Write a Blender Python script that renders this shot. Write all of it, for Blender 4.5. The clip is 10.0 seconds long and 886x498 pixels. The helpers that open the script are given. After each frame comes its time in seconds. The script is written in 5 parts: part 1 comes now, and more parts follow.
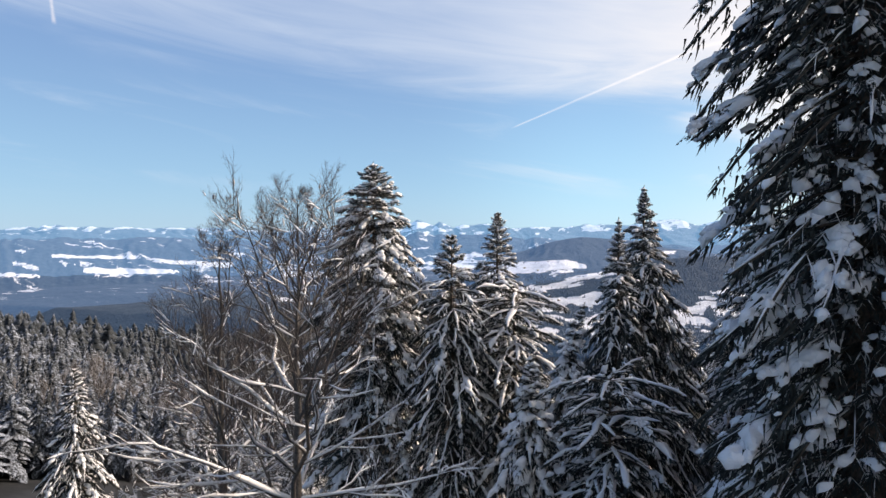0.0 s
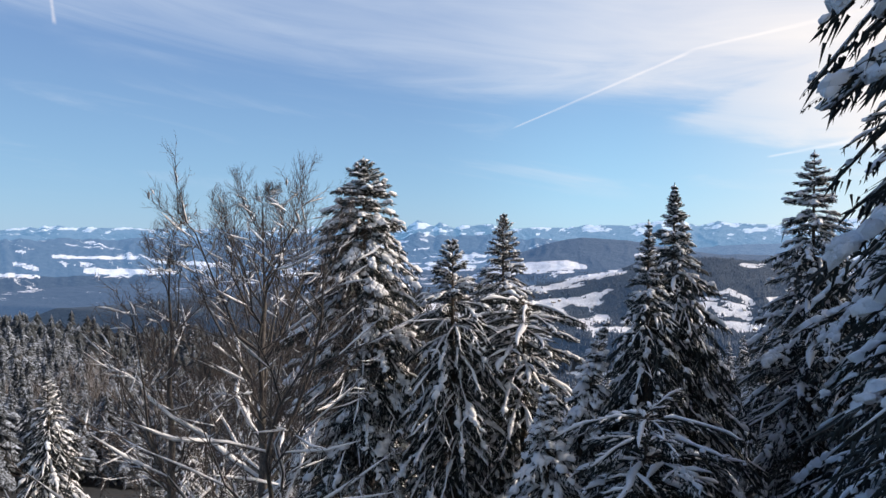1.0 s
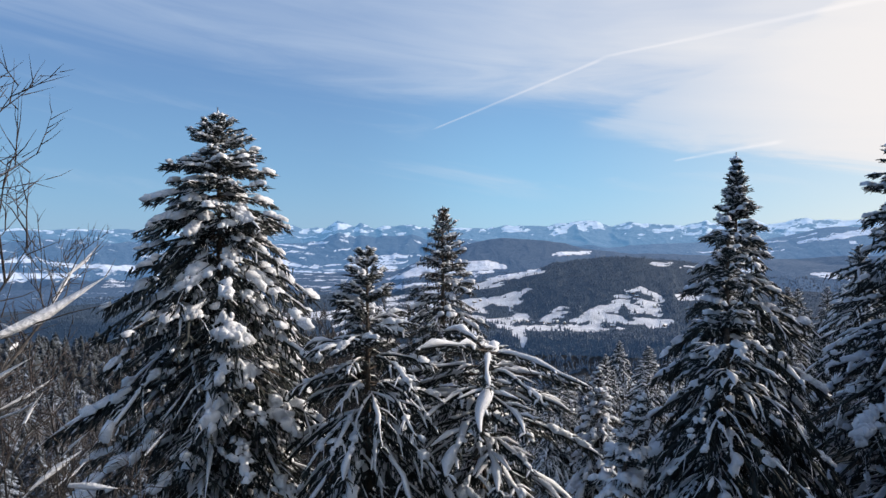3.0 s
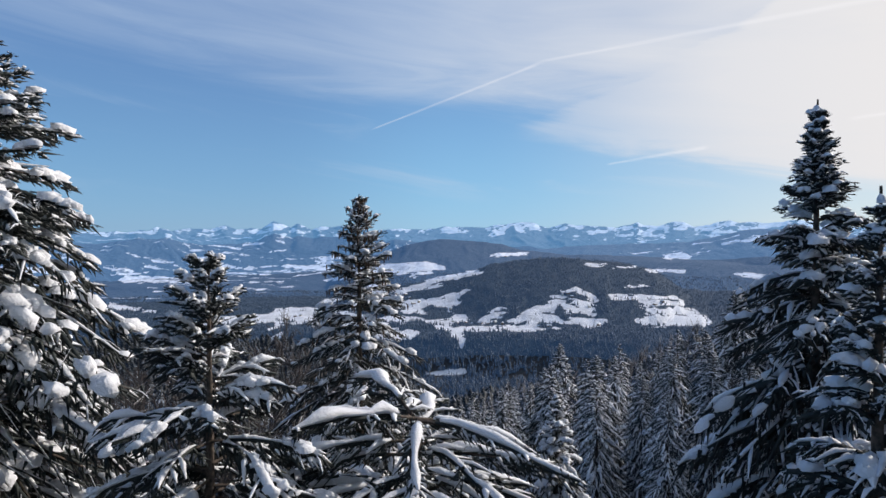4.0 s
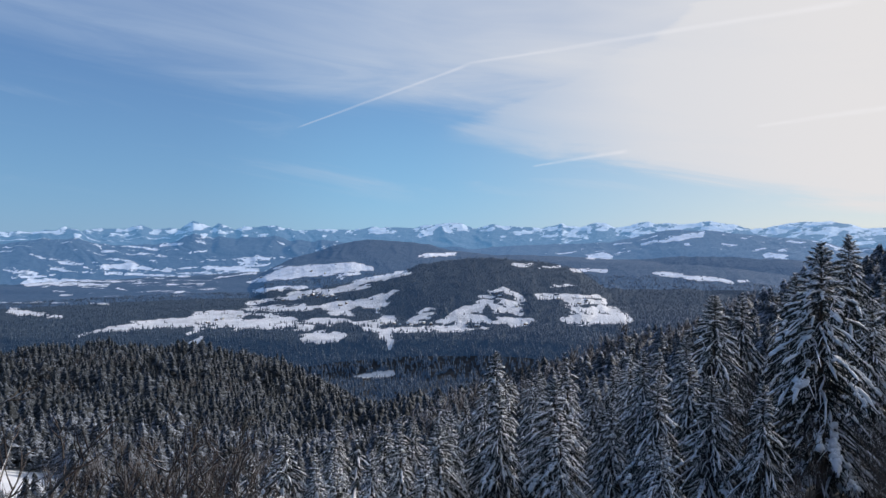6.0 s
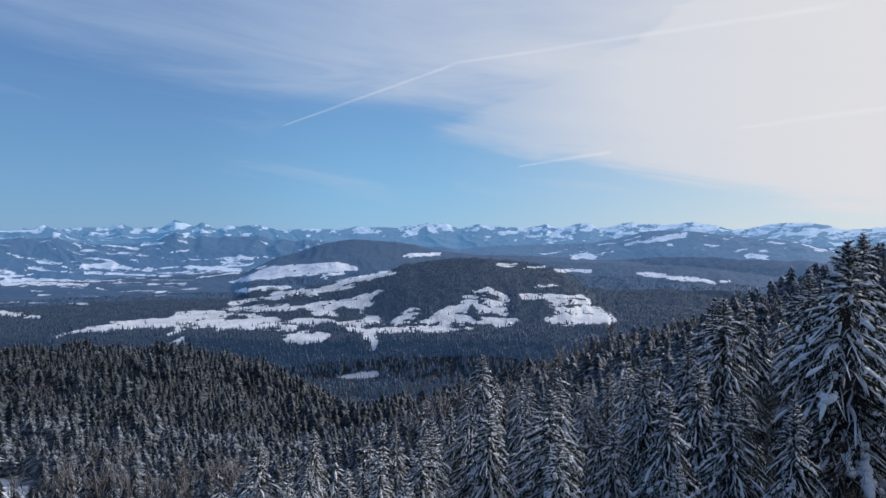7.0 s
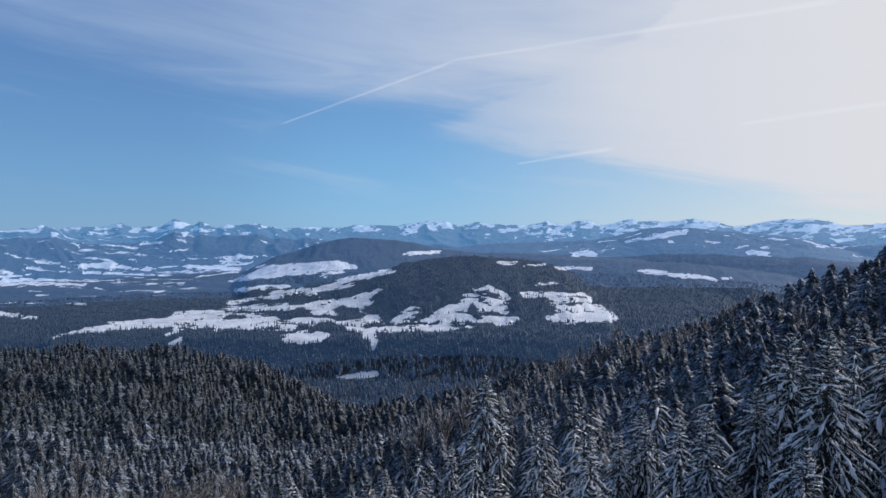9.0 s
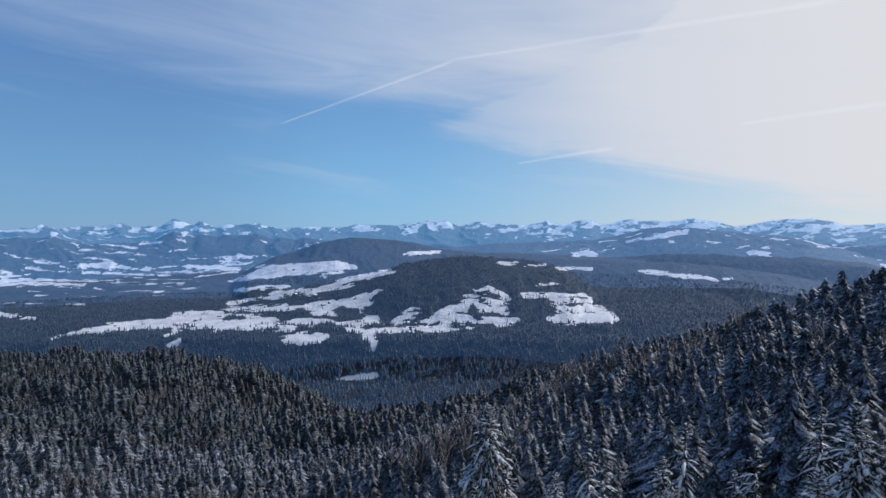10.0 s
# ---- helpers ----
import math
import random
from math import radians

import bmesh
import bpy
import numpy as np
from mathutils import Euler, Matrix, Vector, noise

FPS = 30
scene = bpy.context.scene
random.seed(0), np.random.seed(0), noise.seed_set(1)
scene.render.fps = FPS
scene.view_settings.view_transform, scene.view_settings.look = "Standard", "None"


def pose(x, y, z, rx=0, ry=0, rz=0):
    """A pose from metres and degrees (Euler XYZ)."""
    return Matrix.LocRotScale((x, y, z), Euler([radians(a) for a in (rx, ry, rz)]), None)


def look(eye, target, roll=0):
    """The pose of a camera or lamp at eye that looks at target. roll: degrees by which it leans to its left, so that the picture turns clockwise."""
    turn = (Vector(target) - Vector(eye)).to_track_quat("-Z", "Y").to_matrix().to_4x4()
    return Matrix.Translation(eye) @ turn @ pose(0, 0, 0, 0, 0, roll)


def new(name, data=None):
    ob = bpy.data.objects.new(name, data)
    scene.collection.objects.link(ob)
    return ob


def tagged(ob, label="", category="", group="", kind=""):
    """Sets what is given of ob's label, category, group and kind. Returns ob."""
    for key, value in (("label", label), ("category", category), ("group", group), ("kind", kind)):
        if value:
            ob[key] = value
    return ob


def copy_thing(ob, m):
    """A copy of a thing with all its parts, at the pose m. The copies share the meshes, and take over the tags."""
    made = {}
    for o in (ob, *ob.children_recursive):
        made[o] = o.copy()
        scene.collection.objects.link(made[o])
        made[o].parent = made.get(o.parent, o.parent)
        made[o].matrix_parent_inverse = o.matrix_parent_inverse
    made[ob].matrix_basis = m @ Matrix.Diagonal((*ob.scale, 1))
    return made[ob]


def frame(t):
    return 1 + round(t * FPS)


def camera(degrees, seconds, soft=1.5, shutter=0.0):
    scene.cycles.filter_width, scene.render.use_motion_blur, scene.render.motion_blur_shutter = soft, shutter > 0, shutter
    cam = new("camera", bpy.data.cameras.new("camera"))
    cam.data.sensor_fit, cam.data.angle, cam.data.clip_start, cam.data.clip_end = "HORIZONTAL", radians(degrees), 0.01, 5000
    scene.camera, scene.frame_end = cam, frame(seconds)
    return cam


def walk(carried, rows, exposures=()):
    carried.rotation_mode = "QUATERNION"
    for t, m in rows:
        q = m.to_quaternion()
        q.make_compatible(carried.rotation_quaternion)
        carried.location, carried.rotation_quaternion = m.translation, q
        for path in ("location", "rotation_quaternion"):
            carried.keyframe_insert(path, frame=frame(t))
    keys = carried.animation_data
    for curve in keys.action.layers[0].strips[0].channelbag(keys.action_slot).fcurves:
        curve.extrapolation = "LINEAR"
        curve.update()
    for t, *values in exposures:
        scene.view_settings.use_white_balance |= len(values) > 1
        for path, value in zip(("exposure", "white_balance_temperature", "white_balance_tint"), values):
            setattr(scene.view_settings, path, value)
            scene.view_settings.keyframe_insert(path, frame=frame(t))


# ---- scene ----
cam = camera(69.59, 10.0, soft=1.5)


def aim(x, y, z, heading, pitch, lean):
    """A camera pose: heading in degrees to the left of +y, pitch upwards, lean to its left."""
    return pose(x, y, z, 90 + pitch, 0, heading) @ pose(0, 0, 0, 0, 0, lean)


WALK = (
    (0, aim(0.00, 0.00, 24.00, 20.33, -1.34, 0.01)),
    (0.5, aim(-0.59, 1.63, 24.04, 20.36, -1.32, 0.02)),
    (1, aim(-1.21, 3.34, 24.16, 20.37, -1.30, 0.01)),
    (1.5, aim(-1.92, 5.43, 24.23, 19.85, -1.24, -0.05)),
    (2, aim(-2.67, 7.67, 24.32, 18.58, -1.24, -0.03)),
    (2.5, aim(-3.46, 10.19, 24.34, 16.60, -1.16, -0.10)),
    (2.7, aim(-3.91, 11.28, 24.23, 15.19, -1.18, -0.10)),
    (3.8, aim(-5.10, 17.44, 24.30, 8.95, -1.27, -0.04)),
    (4, aim(-5.24, 18.74, 24.20, 7.81, -1.16, 0.02)),
    (4.5, aim(-5.65, 22.18, 24.05, 7.15, -1.10, -0.00)),
    (5, aim(-6.03, 25.78, 23.93, 5.89, -1.09, -0.04)),
    (5.5, aim(-6.28, 29.29, 23.73, 3.49, -1.09, 0.12)),
    (6, aim(-6.46, 32.21, 23.64, 1.37, -1.11, 0.07)),
    (6.2, aim(-6.48, 33.33, 23.57, 0.60, -1.09, 0.04)),
    (7.3, aim(-6.48, 39.15, 23.40, -0.06, -1.13, 0.19)),
    (7.5, aim(-6.45, 40.40, 23.41, -0.06, -1.16, 0.11)),
    (8, aim(-6.37, 43.74, 23.48, -0.03, -1.22, 0.08)),
    (8.5, aim(-6.29, 47.46, 23.90, -0.03, -1.26, 0.04)),
    (9, aim(-6.24, 51.48, 25.01, -0.01, -1.32, -0.04)),
    (9.5, aim(-6.22, 55.49, 26.52, 0.01, -1.38, 0.02)),
    (10, aim(-6.15, 59.53, 28.16, 0.01, -1.38, -0.02)),
)
LIGHTER = ((0, 0.72, 8300, 17), (1, 0.54, 7700, 15.5), (2, 0.42, 7400, 14), (2.5, 0.37, 7250, 13.5), (4.5, 0.10, 6750, 12), (5.5, 0.06, 6750, 12), (7.5, -0.05, 6350, 12), (10, -0.05, 6300, 12))
walk(cam, WALK, LIGHTER)

# ---------------------------------------------------------------- light
SUN_AZ, SUN_EL = 52.0, 26.0
world = bpy.data.worlds.new("winter_sky")
scene.world = world
world.use_nodes = True


class Nodes:
    """Small helper to write node trees as code."""

    def __init__(self, tree):
        self.tree = tree
        tree.nodes.clear()

    def put(self, socket, v):
        if isinstance(v, bpy.types.NodeSocket):
            self.tree.links.new(v, socket)
        else:
            socket.default_value = v

    def math(self, op, a, b=0.0, c=0.0, clamp=False):
        n = self.tree.nodes.new("ShaderNodeMath")
        n.operation, n.use_clamp = op, clamp
        for s, v in zip(n.inputs, (a, b, c)):
            self.put(s, v)
        return n.outputs[0]

    def ramp(self, v, lo, hi, a=0.0, b=1.0):
        n = self.tree.nodes.new("ShaderNodeMapRange")
        n.interpolation_type = "SMOOTHSTEP"
        for s, x in zip(n.inputs, (v, lo, hi, a, b)):
            self.put(s, x)
        return n.outputs[0]

    def mix(self, f, a, b, blend="MIX"):
        n = self.tree.nodes.new("ShaderNodeMix")
        n.data_type, n.blend_type = "RGBA", blend
        self.put(n.inputs[0], f)
        self.put(n.inputs[6], (*a, 1) if isinstance(a, tuple) else a)
        self.put(n.inputs[7], (*b, 1) if isinstance(b, tuple) else b)
        return n.outputs[2]

    def noise(self, scale, detail=4.0, vector=None, rough=0.55, distort=0.0):
        n = self.tree.nodes.new("ShaderNodeTexNoise")
        n.inputs["Scale"].default_value = scale
        n.inputs["Detail"].default_value = detail
        n.inputs["Roughness"].default_value = rough
        n.inputs["Distortion"].default_value = distort
        if vector is not None:
            self.tree.links.new(vector, n.inputs["Vector"])
        return n.outputs[0]

    def join(self, x, y, z):
        n = self.tree.nodes.new("ShaderNodeCombineXYZ")
        for s, v in zip(n.inputs, (x, y, z)):
            self.put(s, v)
        return n.outputs[0]


def build_sky():
    g = Nodes(world.node_tree)
    sky = g.tree.nodes.new("ShaderNodeTexSky")
    sky.sky_type, sky.sun_disc = "NISHITA", False
    sky.sun_elevation, sky.sun_rotation = radians(SUN_EL), radians(SUN_AZ)
    sky.altitude, sky.air_density, sky.dust_density, sky.ozone_density = 900, 1.0, 0.35, 2.2
    where = g.tree.nodes.new("ShaderNodeTexCoord").outputs["Generated"]
    split = g.tree.nodes.new("ShaderNodeSeparateXYZ")
    g.put(split.inputs[0], where)
    x, y, z = split.outputs
    az = g.math("ARCTAN2", x, y)
    el = g.math("ARCSINE", z)
    # clear winter blue, paler towards the horizon
    clear = g.mix(g.ramp(el, 0.0, 0.34), (1.85, 4.7, 7.7), (1.2, 2.75, 5.8))
    clear = g.mix(g.ramp(el, 0.30, 1.0), clear, (0.35, 0.95, 2.5))
    clear = g.mix(g.ramp(az, -0.1, 0.62, 0.0, 0.78), clear, (6.0, 6.7, 7.3))
    clear = g.mix(g.ramp(az, -0.1, -0.42, 0.0, 0.30), clear, (0.55, 1.35, 3.6))
    blue = g.mix(0.8, sky.outputs[0], clear)
    # a veil of thin high cloud drawn out in streaks, and below it a wedge that widens towards the sun
    above = g.math("SUBTRACT", el, g.math("SUBTRACT", 0.192, g.math("MULTIPLY", az, 0.093)))
    slant = g.math("ADD", el, g.math("MULTIPLY", az, 0.12))
    wisps = g.noise(1.0, 7.0, g.join(g.math("MULTIPLY", az, 2.6), g.math("MULTIPLY", slant, 22.0), 3.7), 0.6, 0.9)
    broad = g.noise(1.0, 3.0, g.join(g.math("MULTIPLY", az, 1.8), g.math("MULTIPLY", slant, 7.0), 8.1), 0.5, 0.4)
    fray = g.math("ADD", g.math("MULTIPLY", g.math("SUBTRACT", wisps, 0.5), 0.085), g.math("MULTIPLY", g.math("SUBTRACT", broad, 0.5), 0.05))
    veil = g.ramp(g.math("ADD", above, g.math("MULTIPLY", fray, 1.25)), -0.035, 0.070)
    thin = g.math("ADD", g.math("MULTIPLY", g.math("SUBTRACT", broad, 0.5), 0.9), g.math("MULTIPLY", g.math("SUBTRACT", wisps, 0.5), 0.5))
    veil = g.math("MULTIPLY", veil, g.math("ADD", g.ramp(az, -0.60, 0.15, 0.34, 0.80), thin), clamp=True)
    off = g.math("ADD", az, 0.055)
    foot = g.math("SUBTRACT", 0.152, g.math("MULTIPLY", off, 0.20))
    roof = g.math("ADD", 0.157, g.math("MULTIPLY", off, 0.45))
    wedge = g.math("MULTIPLY", g.ramp(g.math("ADD", g.math("SUBTRACT", el, foot), fray), -0.006, 0.030), g.ramp(g.math("SUBTRACT", g.math("ADD", roof, fray), el), -0.01, 0.025))
    wedge = g.math("MULTIPLY", wedge, g.math("ADD", g.ramp(az, -0.06, 0.35, 0.42, 1.0), g.math("MULTIPLY", thin, 0.5)), clamp=True)
    streak = g.math("MULTIPLY", g.ramp(g.math("ADD", wisps, g.math("MULTIPLY", broad, 0.6)), 0.80, 1.08, 0.0, 0.34), g.math("MULTIPLY", g.ramp(el, 0.04, 0.10), g.ramp(el, 0.24, 0.16)))
    cover = g.math("MAXIMUM", g.math("MAXIMUM", veil, wedge), streak)
    cover = g.math("MULTIPLY", cover, g.ramp(el, -0.01, 0.05))
    cover = g.math("MULTIPLY", cover, g.ramp(el, 0.80, 0.42))
    cover = g.math("MULTIPLY", cover, g.ramp(g.math("ABSOLUTE", az), 2.2, 1.2))
    cloud = g.mix(g.ramp(az, -0.6, 0.75), (4.1, 5.4, 7.2), (7.6, 7.6, 7.7))
    colour = g.mix(cover, blue, cloud)
    back = g.tree.nodes.new("ShaderNodeBackground")
    g.put(back.inputs[0], colour)
    back.inputs[1].default_value = 0.1
    out = g.tree.nodes.new("ShaderNodeOutputWorld")
    g.tree.links.new(back.outputs[0], out.inputs[0])


build_sky()

sun_lamp = new("sun", bpy.data.lights.new("sun", "SUN"))
sun_lamp.data.energy, sun_lamp.data.angle, sun_lamp.data.color = 3.3, radians(0.6), (1.0, 0.95, 0.90)
sa, se = radians(SUN_AZ), radians(SUN_EL)
sun_lamp.matrix_world = look((60, 20, 90), Vector((60, 20, 90)) - Vector((math.sin(sa) * math.cos(se), math.cos(sa) * math.cos(se), math.sin(se))))


# ---------------------------------------------------------------- materials
def material(name, rough=0.8):
    m = bpy.data.materials.new(name)
    m.use_nodes = True
    g = Nodes(m.node_tree)
    b = g.tree.nodes.new("ShaderNodeBsdfPrincipled")
    b.inputs["Roughness"].default_value = rough
    out = g.tree.nodes.new("ShaderNodeOutputMaterial")
    g.tree.links.new(b.outputs[0], out.inputs[0])
    return m, g, b


def bump(g, b, height, strength, distance):
    n = g.tree.nodes.new("ShaderNodeBump")
    n.inputs["Strength"].default_value, n.inputs["Distance"].default_value = strength, distance
    g.put(n.inputs["Height"], height)
    g.put(b.inputs["Normal"], n.outputs[0])


def spot(g):
    return g.tree.nodes.new("ShaderNodeTexCoord").outputs["Object"]


def snow_material():
    m, g, b = material("snow", 0.65)
    at = spot(g)
    fine, wide = g.noise(26, 5, at), g.noise(2.2, 3, at)
    g.put(b.inputs["Base Color"], g.mix(g.ramp(wide, 0.3, 0.7), (0.74, 0.76, 0.80), (0.84, 0.85, 0.88)))
    bump(g, b, g.math("ADD", fine, g.math("MULTIPLY", wide, 1.5)), 0.5, 0.05)
    return m


def needle_material():
    m, g, b = material("needles", 0.7)
    at = spot(g)
    wide, fine = g.noise(0.9, 3, at), g.noise(30, 3, at)
    c = g.mix(g.ramp(wide, 0.3, 0.7), (0.014, 0.021, 0.021), (0.030, 0.039, 0.036))
    c = g.mix(g.ramp(fine, 0.6, 0.85, 0.0, 0.5), c, (0.055, 0.062, 0.066))
    g.put(b.inputs["Base Color"], c)
    bump(g, b, fine, 0.6, 0.02)
    return m


def cone_material():
    m, g, b = material("spruce_cones", 0.6)
    g.put(b.inputs["Base Color"], g.mix(g.noise(40, 2, spot(g)), (0.05, 0.026, 0.014), (0.12, 0.062, 0.03)))
    return m


def bark_material(name, dark, light):
    m, g, b = material(name, 0.85)
    at = spot(g)
    fine, wide = g.noise(18, 5, at), g.noise(1.3, 3, at)
    c = g.mix(g.ramp(fine, 0.3, 0.7), dark, light)
    g.put(b.inputs["Base Color"], g.mix(g.ramp(wide, 0.5, 0.8, 0.0, 0.35), c, (0.10, 0.11, 0.06)))
    bump(g, b, fine, 0.7, 0.02)
    return m


def snowy_tree_material(name, green, cover, scale, dust=(0.80, 0.82, 0.86)):
    """Needles below, snow lying on whatever faces the sky."""
    m, g, b = material(name, 0.75)
    at = spot(g)
    n = g.tree.nodes.new("ShaderNodeSeparateXYZ")
    g.put(n.inputs[0], g.tree.nodes.new("ShaderNodeNewGeometry").outputs["Normal"])
    patch = g.noise(scale, 4, at, 0.65)
    each = g.tree.nodes.new("ShaderNodeNewGeometry").outputs["Random Per Island"]
    lie = g.math("ADD", n.outputs[2], g.math("MULTIPLY", g.math("SUBTRACT", patch, 0.5), 2.4))
    lie = g.math("ADD", lie, g.math("MULTIPLY", g.math("SUBTRACT", each, 0.5), 0.3))
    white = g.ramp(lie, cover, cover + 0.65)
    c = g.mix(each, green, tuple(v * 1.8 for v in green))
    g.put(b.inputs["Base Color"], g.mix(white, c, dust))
    bump(g, b, patch, 0.5, 0.3)
    return m


def ground_material():
    m, g, b = material("snowy_ground", 0.8)
    at = spot(g)
    a = g.tree.nodes.new("ShaderNodeAttribute")
    a.attribute_name = "meadow"
    n1, n2 = g.noise(0.02, 6, at, 0.65), g.noise(0.12, 4, at)
    edge = g.math("ADD", a.outputs["Fac"], g.math("MULTIPLY", g.math("SUBTRACT", n1, 0.5), 0.9))
    open_field = g.ramp(edge, 0.42, 0.58)
    # shade under the trees painted in: snow and litter there kept near black
    forest = g.mix(g.ramp(n2, 0.35, 0.75), (0.011, 0.014, 0.018), (0.032, 0.038, 0.046))
    field = g.mix(g.ramp(n2, 0.3, 0.7), (0.78, 0.80, 0.84), (0.86, 0.87, 0.89))
    g.put(b.inputs["Base Color"], g.mix(open_field, forest, field))
    bump(g, b, n2, 0.4, 1.5)
    return m


def backdrop_material(name, dark, light, white, air, glow, grain, streak):
    """Land beyond the gorge, a backdrop of distance; the blue haze before it is put into its emission."""
    m, g, b = material(name, 1.0)
    at = spot(g)
    a = g.tree.nodes.new("ShaderNodeAttribute")
    a.attribute_name = "meadow"
    n1 = g.noise(0.012, 7, at, 0.7)
    n2 = g.noise(grain, 5, at, 0.65)
    edge = g.math("ADD", a.outputs["Fac"], g.math("MULTIPLY", g.math("SUBTRACT", n1, 0.5), streak))
    edge = g.math("ADD", edge, g.math("MULTIPLY", g.math("SUBTRACT", n2, 0.5), 0.5 * streak))
    open_snow = g.ramp(edge, 0.44, 0.56)
    forest = g.mix(g.ramp(n2, 0.3, 0.7), dark, light)
    drift = g.noise(0.021, 5, at, 0.6)
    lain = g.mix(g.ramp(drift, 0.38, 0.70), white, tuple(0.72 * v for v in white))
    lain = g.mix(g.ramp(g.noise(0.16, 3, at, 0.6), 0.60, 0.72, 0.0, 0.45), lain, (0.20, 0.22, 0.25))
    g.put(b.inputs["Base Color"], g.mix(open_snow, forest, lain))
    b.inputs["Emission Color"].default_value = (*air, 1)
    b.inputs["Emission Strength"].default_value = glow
    bump(g, b, g.math("ADD", n1, g.math("MULTIPLY", n2, 0.4)), 0.8, 14.0)
    return m


SNOW, NEEDLES, CONES = snow_material(), needle_material(), cone_material()
BARK = bark_material("spruce_bark", (0.035, 0.026, 0.02), (0.13, 0.10, 0.08))
GREY_BARK = bark_material("beech_bark", (0.042, 0.039, 0.039), (0.13, 0.118, 0.112))
TWIG_BARK = bark_material("twig_bark", (0.046, 0.036, 0.034), (0.115, 0.092, 0.086))
# dusted snow on needles, dimmed and blued in colour for shade and distance haze
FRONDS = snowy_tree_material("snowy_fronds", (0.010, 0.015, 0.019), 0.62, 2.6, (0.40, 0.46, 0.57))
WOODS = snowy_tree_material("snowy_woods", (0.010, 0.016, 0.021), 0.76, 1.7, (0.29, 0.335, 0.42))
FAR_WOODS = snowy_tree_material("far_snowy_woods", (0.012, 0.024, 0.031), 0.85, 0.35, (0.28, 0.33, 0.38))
# blue emission on these trees paints the haze in front of them
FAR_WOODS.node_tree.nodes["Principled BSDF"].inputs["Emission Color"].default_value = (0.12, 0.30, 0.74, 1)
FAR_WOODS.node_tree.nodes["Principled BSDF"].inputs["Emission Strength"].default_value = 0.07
FROSTED_TWIGS = snowy_tree_material("frosted_twigs", (0.050, 0.043, 0.040), 0.55, 0.8, (0.30, 0.30, 0.32))
GROUND = ground_material()
# haze put into the materials: each sheet glows more, woods bluer, snow duller
HAZE_GLOW = (0.10, 0.31, 0.76)
VALLEY = backdrop_material("valley_land", (0.008, 0.015, 0.020), (0.024, 0.038, 0.046), (0.80, 0.81, 0.84), HAZE_GLOW, 0.078, 0.08, 0.75)
HILLS = backdrop_material("hill_land", (0.011, 0.020, 0.028), (0.030, 0.046, 0.058), (0.78, 0.80, 0.84), HAZE_GLOW, 0.195, 0.07, 0.8)
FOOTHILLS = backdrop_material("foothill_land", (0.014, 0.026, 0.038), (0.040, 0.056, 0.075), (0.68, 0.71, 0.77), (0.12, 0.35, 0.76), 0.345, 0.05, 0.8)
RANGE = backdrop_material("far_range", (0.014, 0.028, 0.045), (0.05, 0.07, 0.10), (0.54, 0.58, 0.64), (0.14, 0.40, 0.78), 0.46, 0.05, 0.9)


# ---------------------------------------------------------------- mesh helpers
def mesh_of(name, chunks, mat, smooth=True):
    """One mesh from (verts, faces) arrays, all faces of equal corner count in a chunk."""
    me = bpy.data.meshes.new(name)
    verts = np.concatenate([v.reshape(-1, 3) for v, _ in chunks])
    base, last, loops, totals = 0, 0, [], []
    for v, f in chunks:
        size = len(v.reshape(-1, 3))
        last = base if size else last  # a chunk without verts adds faces to the one before
        loops.append((f + last).ravel())
        totals.append(np.full(len(f), f.shape[1]))
        base += size
    loops, totals = np.concatenate(loops), np.concatenate(totals)
    me.vertices.add(len(verts))
    me.vertices.foreach_set("co", verts.astype(np.float32).ravel())
    me.loops.add(len(loops))
    me.loops.foreach_set("vertex_index", loops.astype(np.int32))
    me.polygons.add(len(totals))
    me.polygons.foreach_set("loop_start", np.concatenate([[0], np.cumsum(totals)[:-1]]).astype(np.int32))
    me.polygons.foreach_set("use_smooth", np.full(len(totals), smooth))
    me.update(calc_edges=True)
    me.materials.append(mat)
    return me


def part(name, me, parent, label=""):
    ob = new(name, me)
    ob.parent = parent
    return tagged(ob, label, kind="stuff" if name in ("crown", "snow_load", "bough_wood", "twig_spray") else "")


def sweep(P, W, H, sides, under=1.0):
    """Tubes along N paths of K points: half-width W, half-height H, flattened below by under."""
    P = np.asarray(P, float)
    N, K, _ = P.shape
    W = np.broadcast_to(W, (N, K))
    H = np.broadcast_to(H, (N, K))
    t = np.gradient(P, axis=1)
    t /= np.linalg.norm(t, axis=2, keepdims=True) + 1e-9
    s = np.cross(t, np.array([0.013, 0.021, 1.0]))
    s /= np.linalg.norm(s, axis=2, keepdims=True) + 1e-9
    u = np.cross(s, t)
    th = np.arange(sides) * 2 * math.pi / sides + math.pi / 2
    c, d = np.cos(th), np.sin(th)
    d = np.where(d < 0, d * under, d)
    V = P[:, :, None] + s[:, :, None] * (c * W[..., None])[..., None] + u[:, :, None] * (d * H[..., None])[..., None]
    i = np.arange(sides)
    ring = np.arange(K - 1)[:, None] * sides
    q = np.stack([ring + i, ring + (i + 1) % sides, ring + sides + (i + 1) % sides, ring + sides + i], -1).reshape(-1, 4)
    F = (np.arange(N)[:, None, None] * K * sides + q).reshape(-1, 4)
    return V.reshape(-1, 3), F


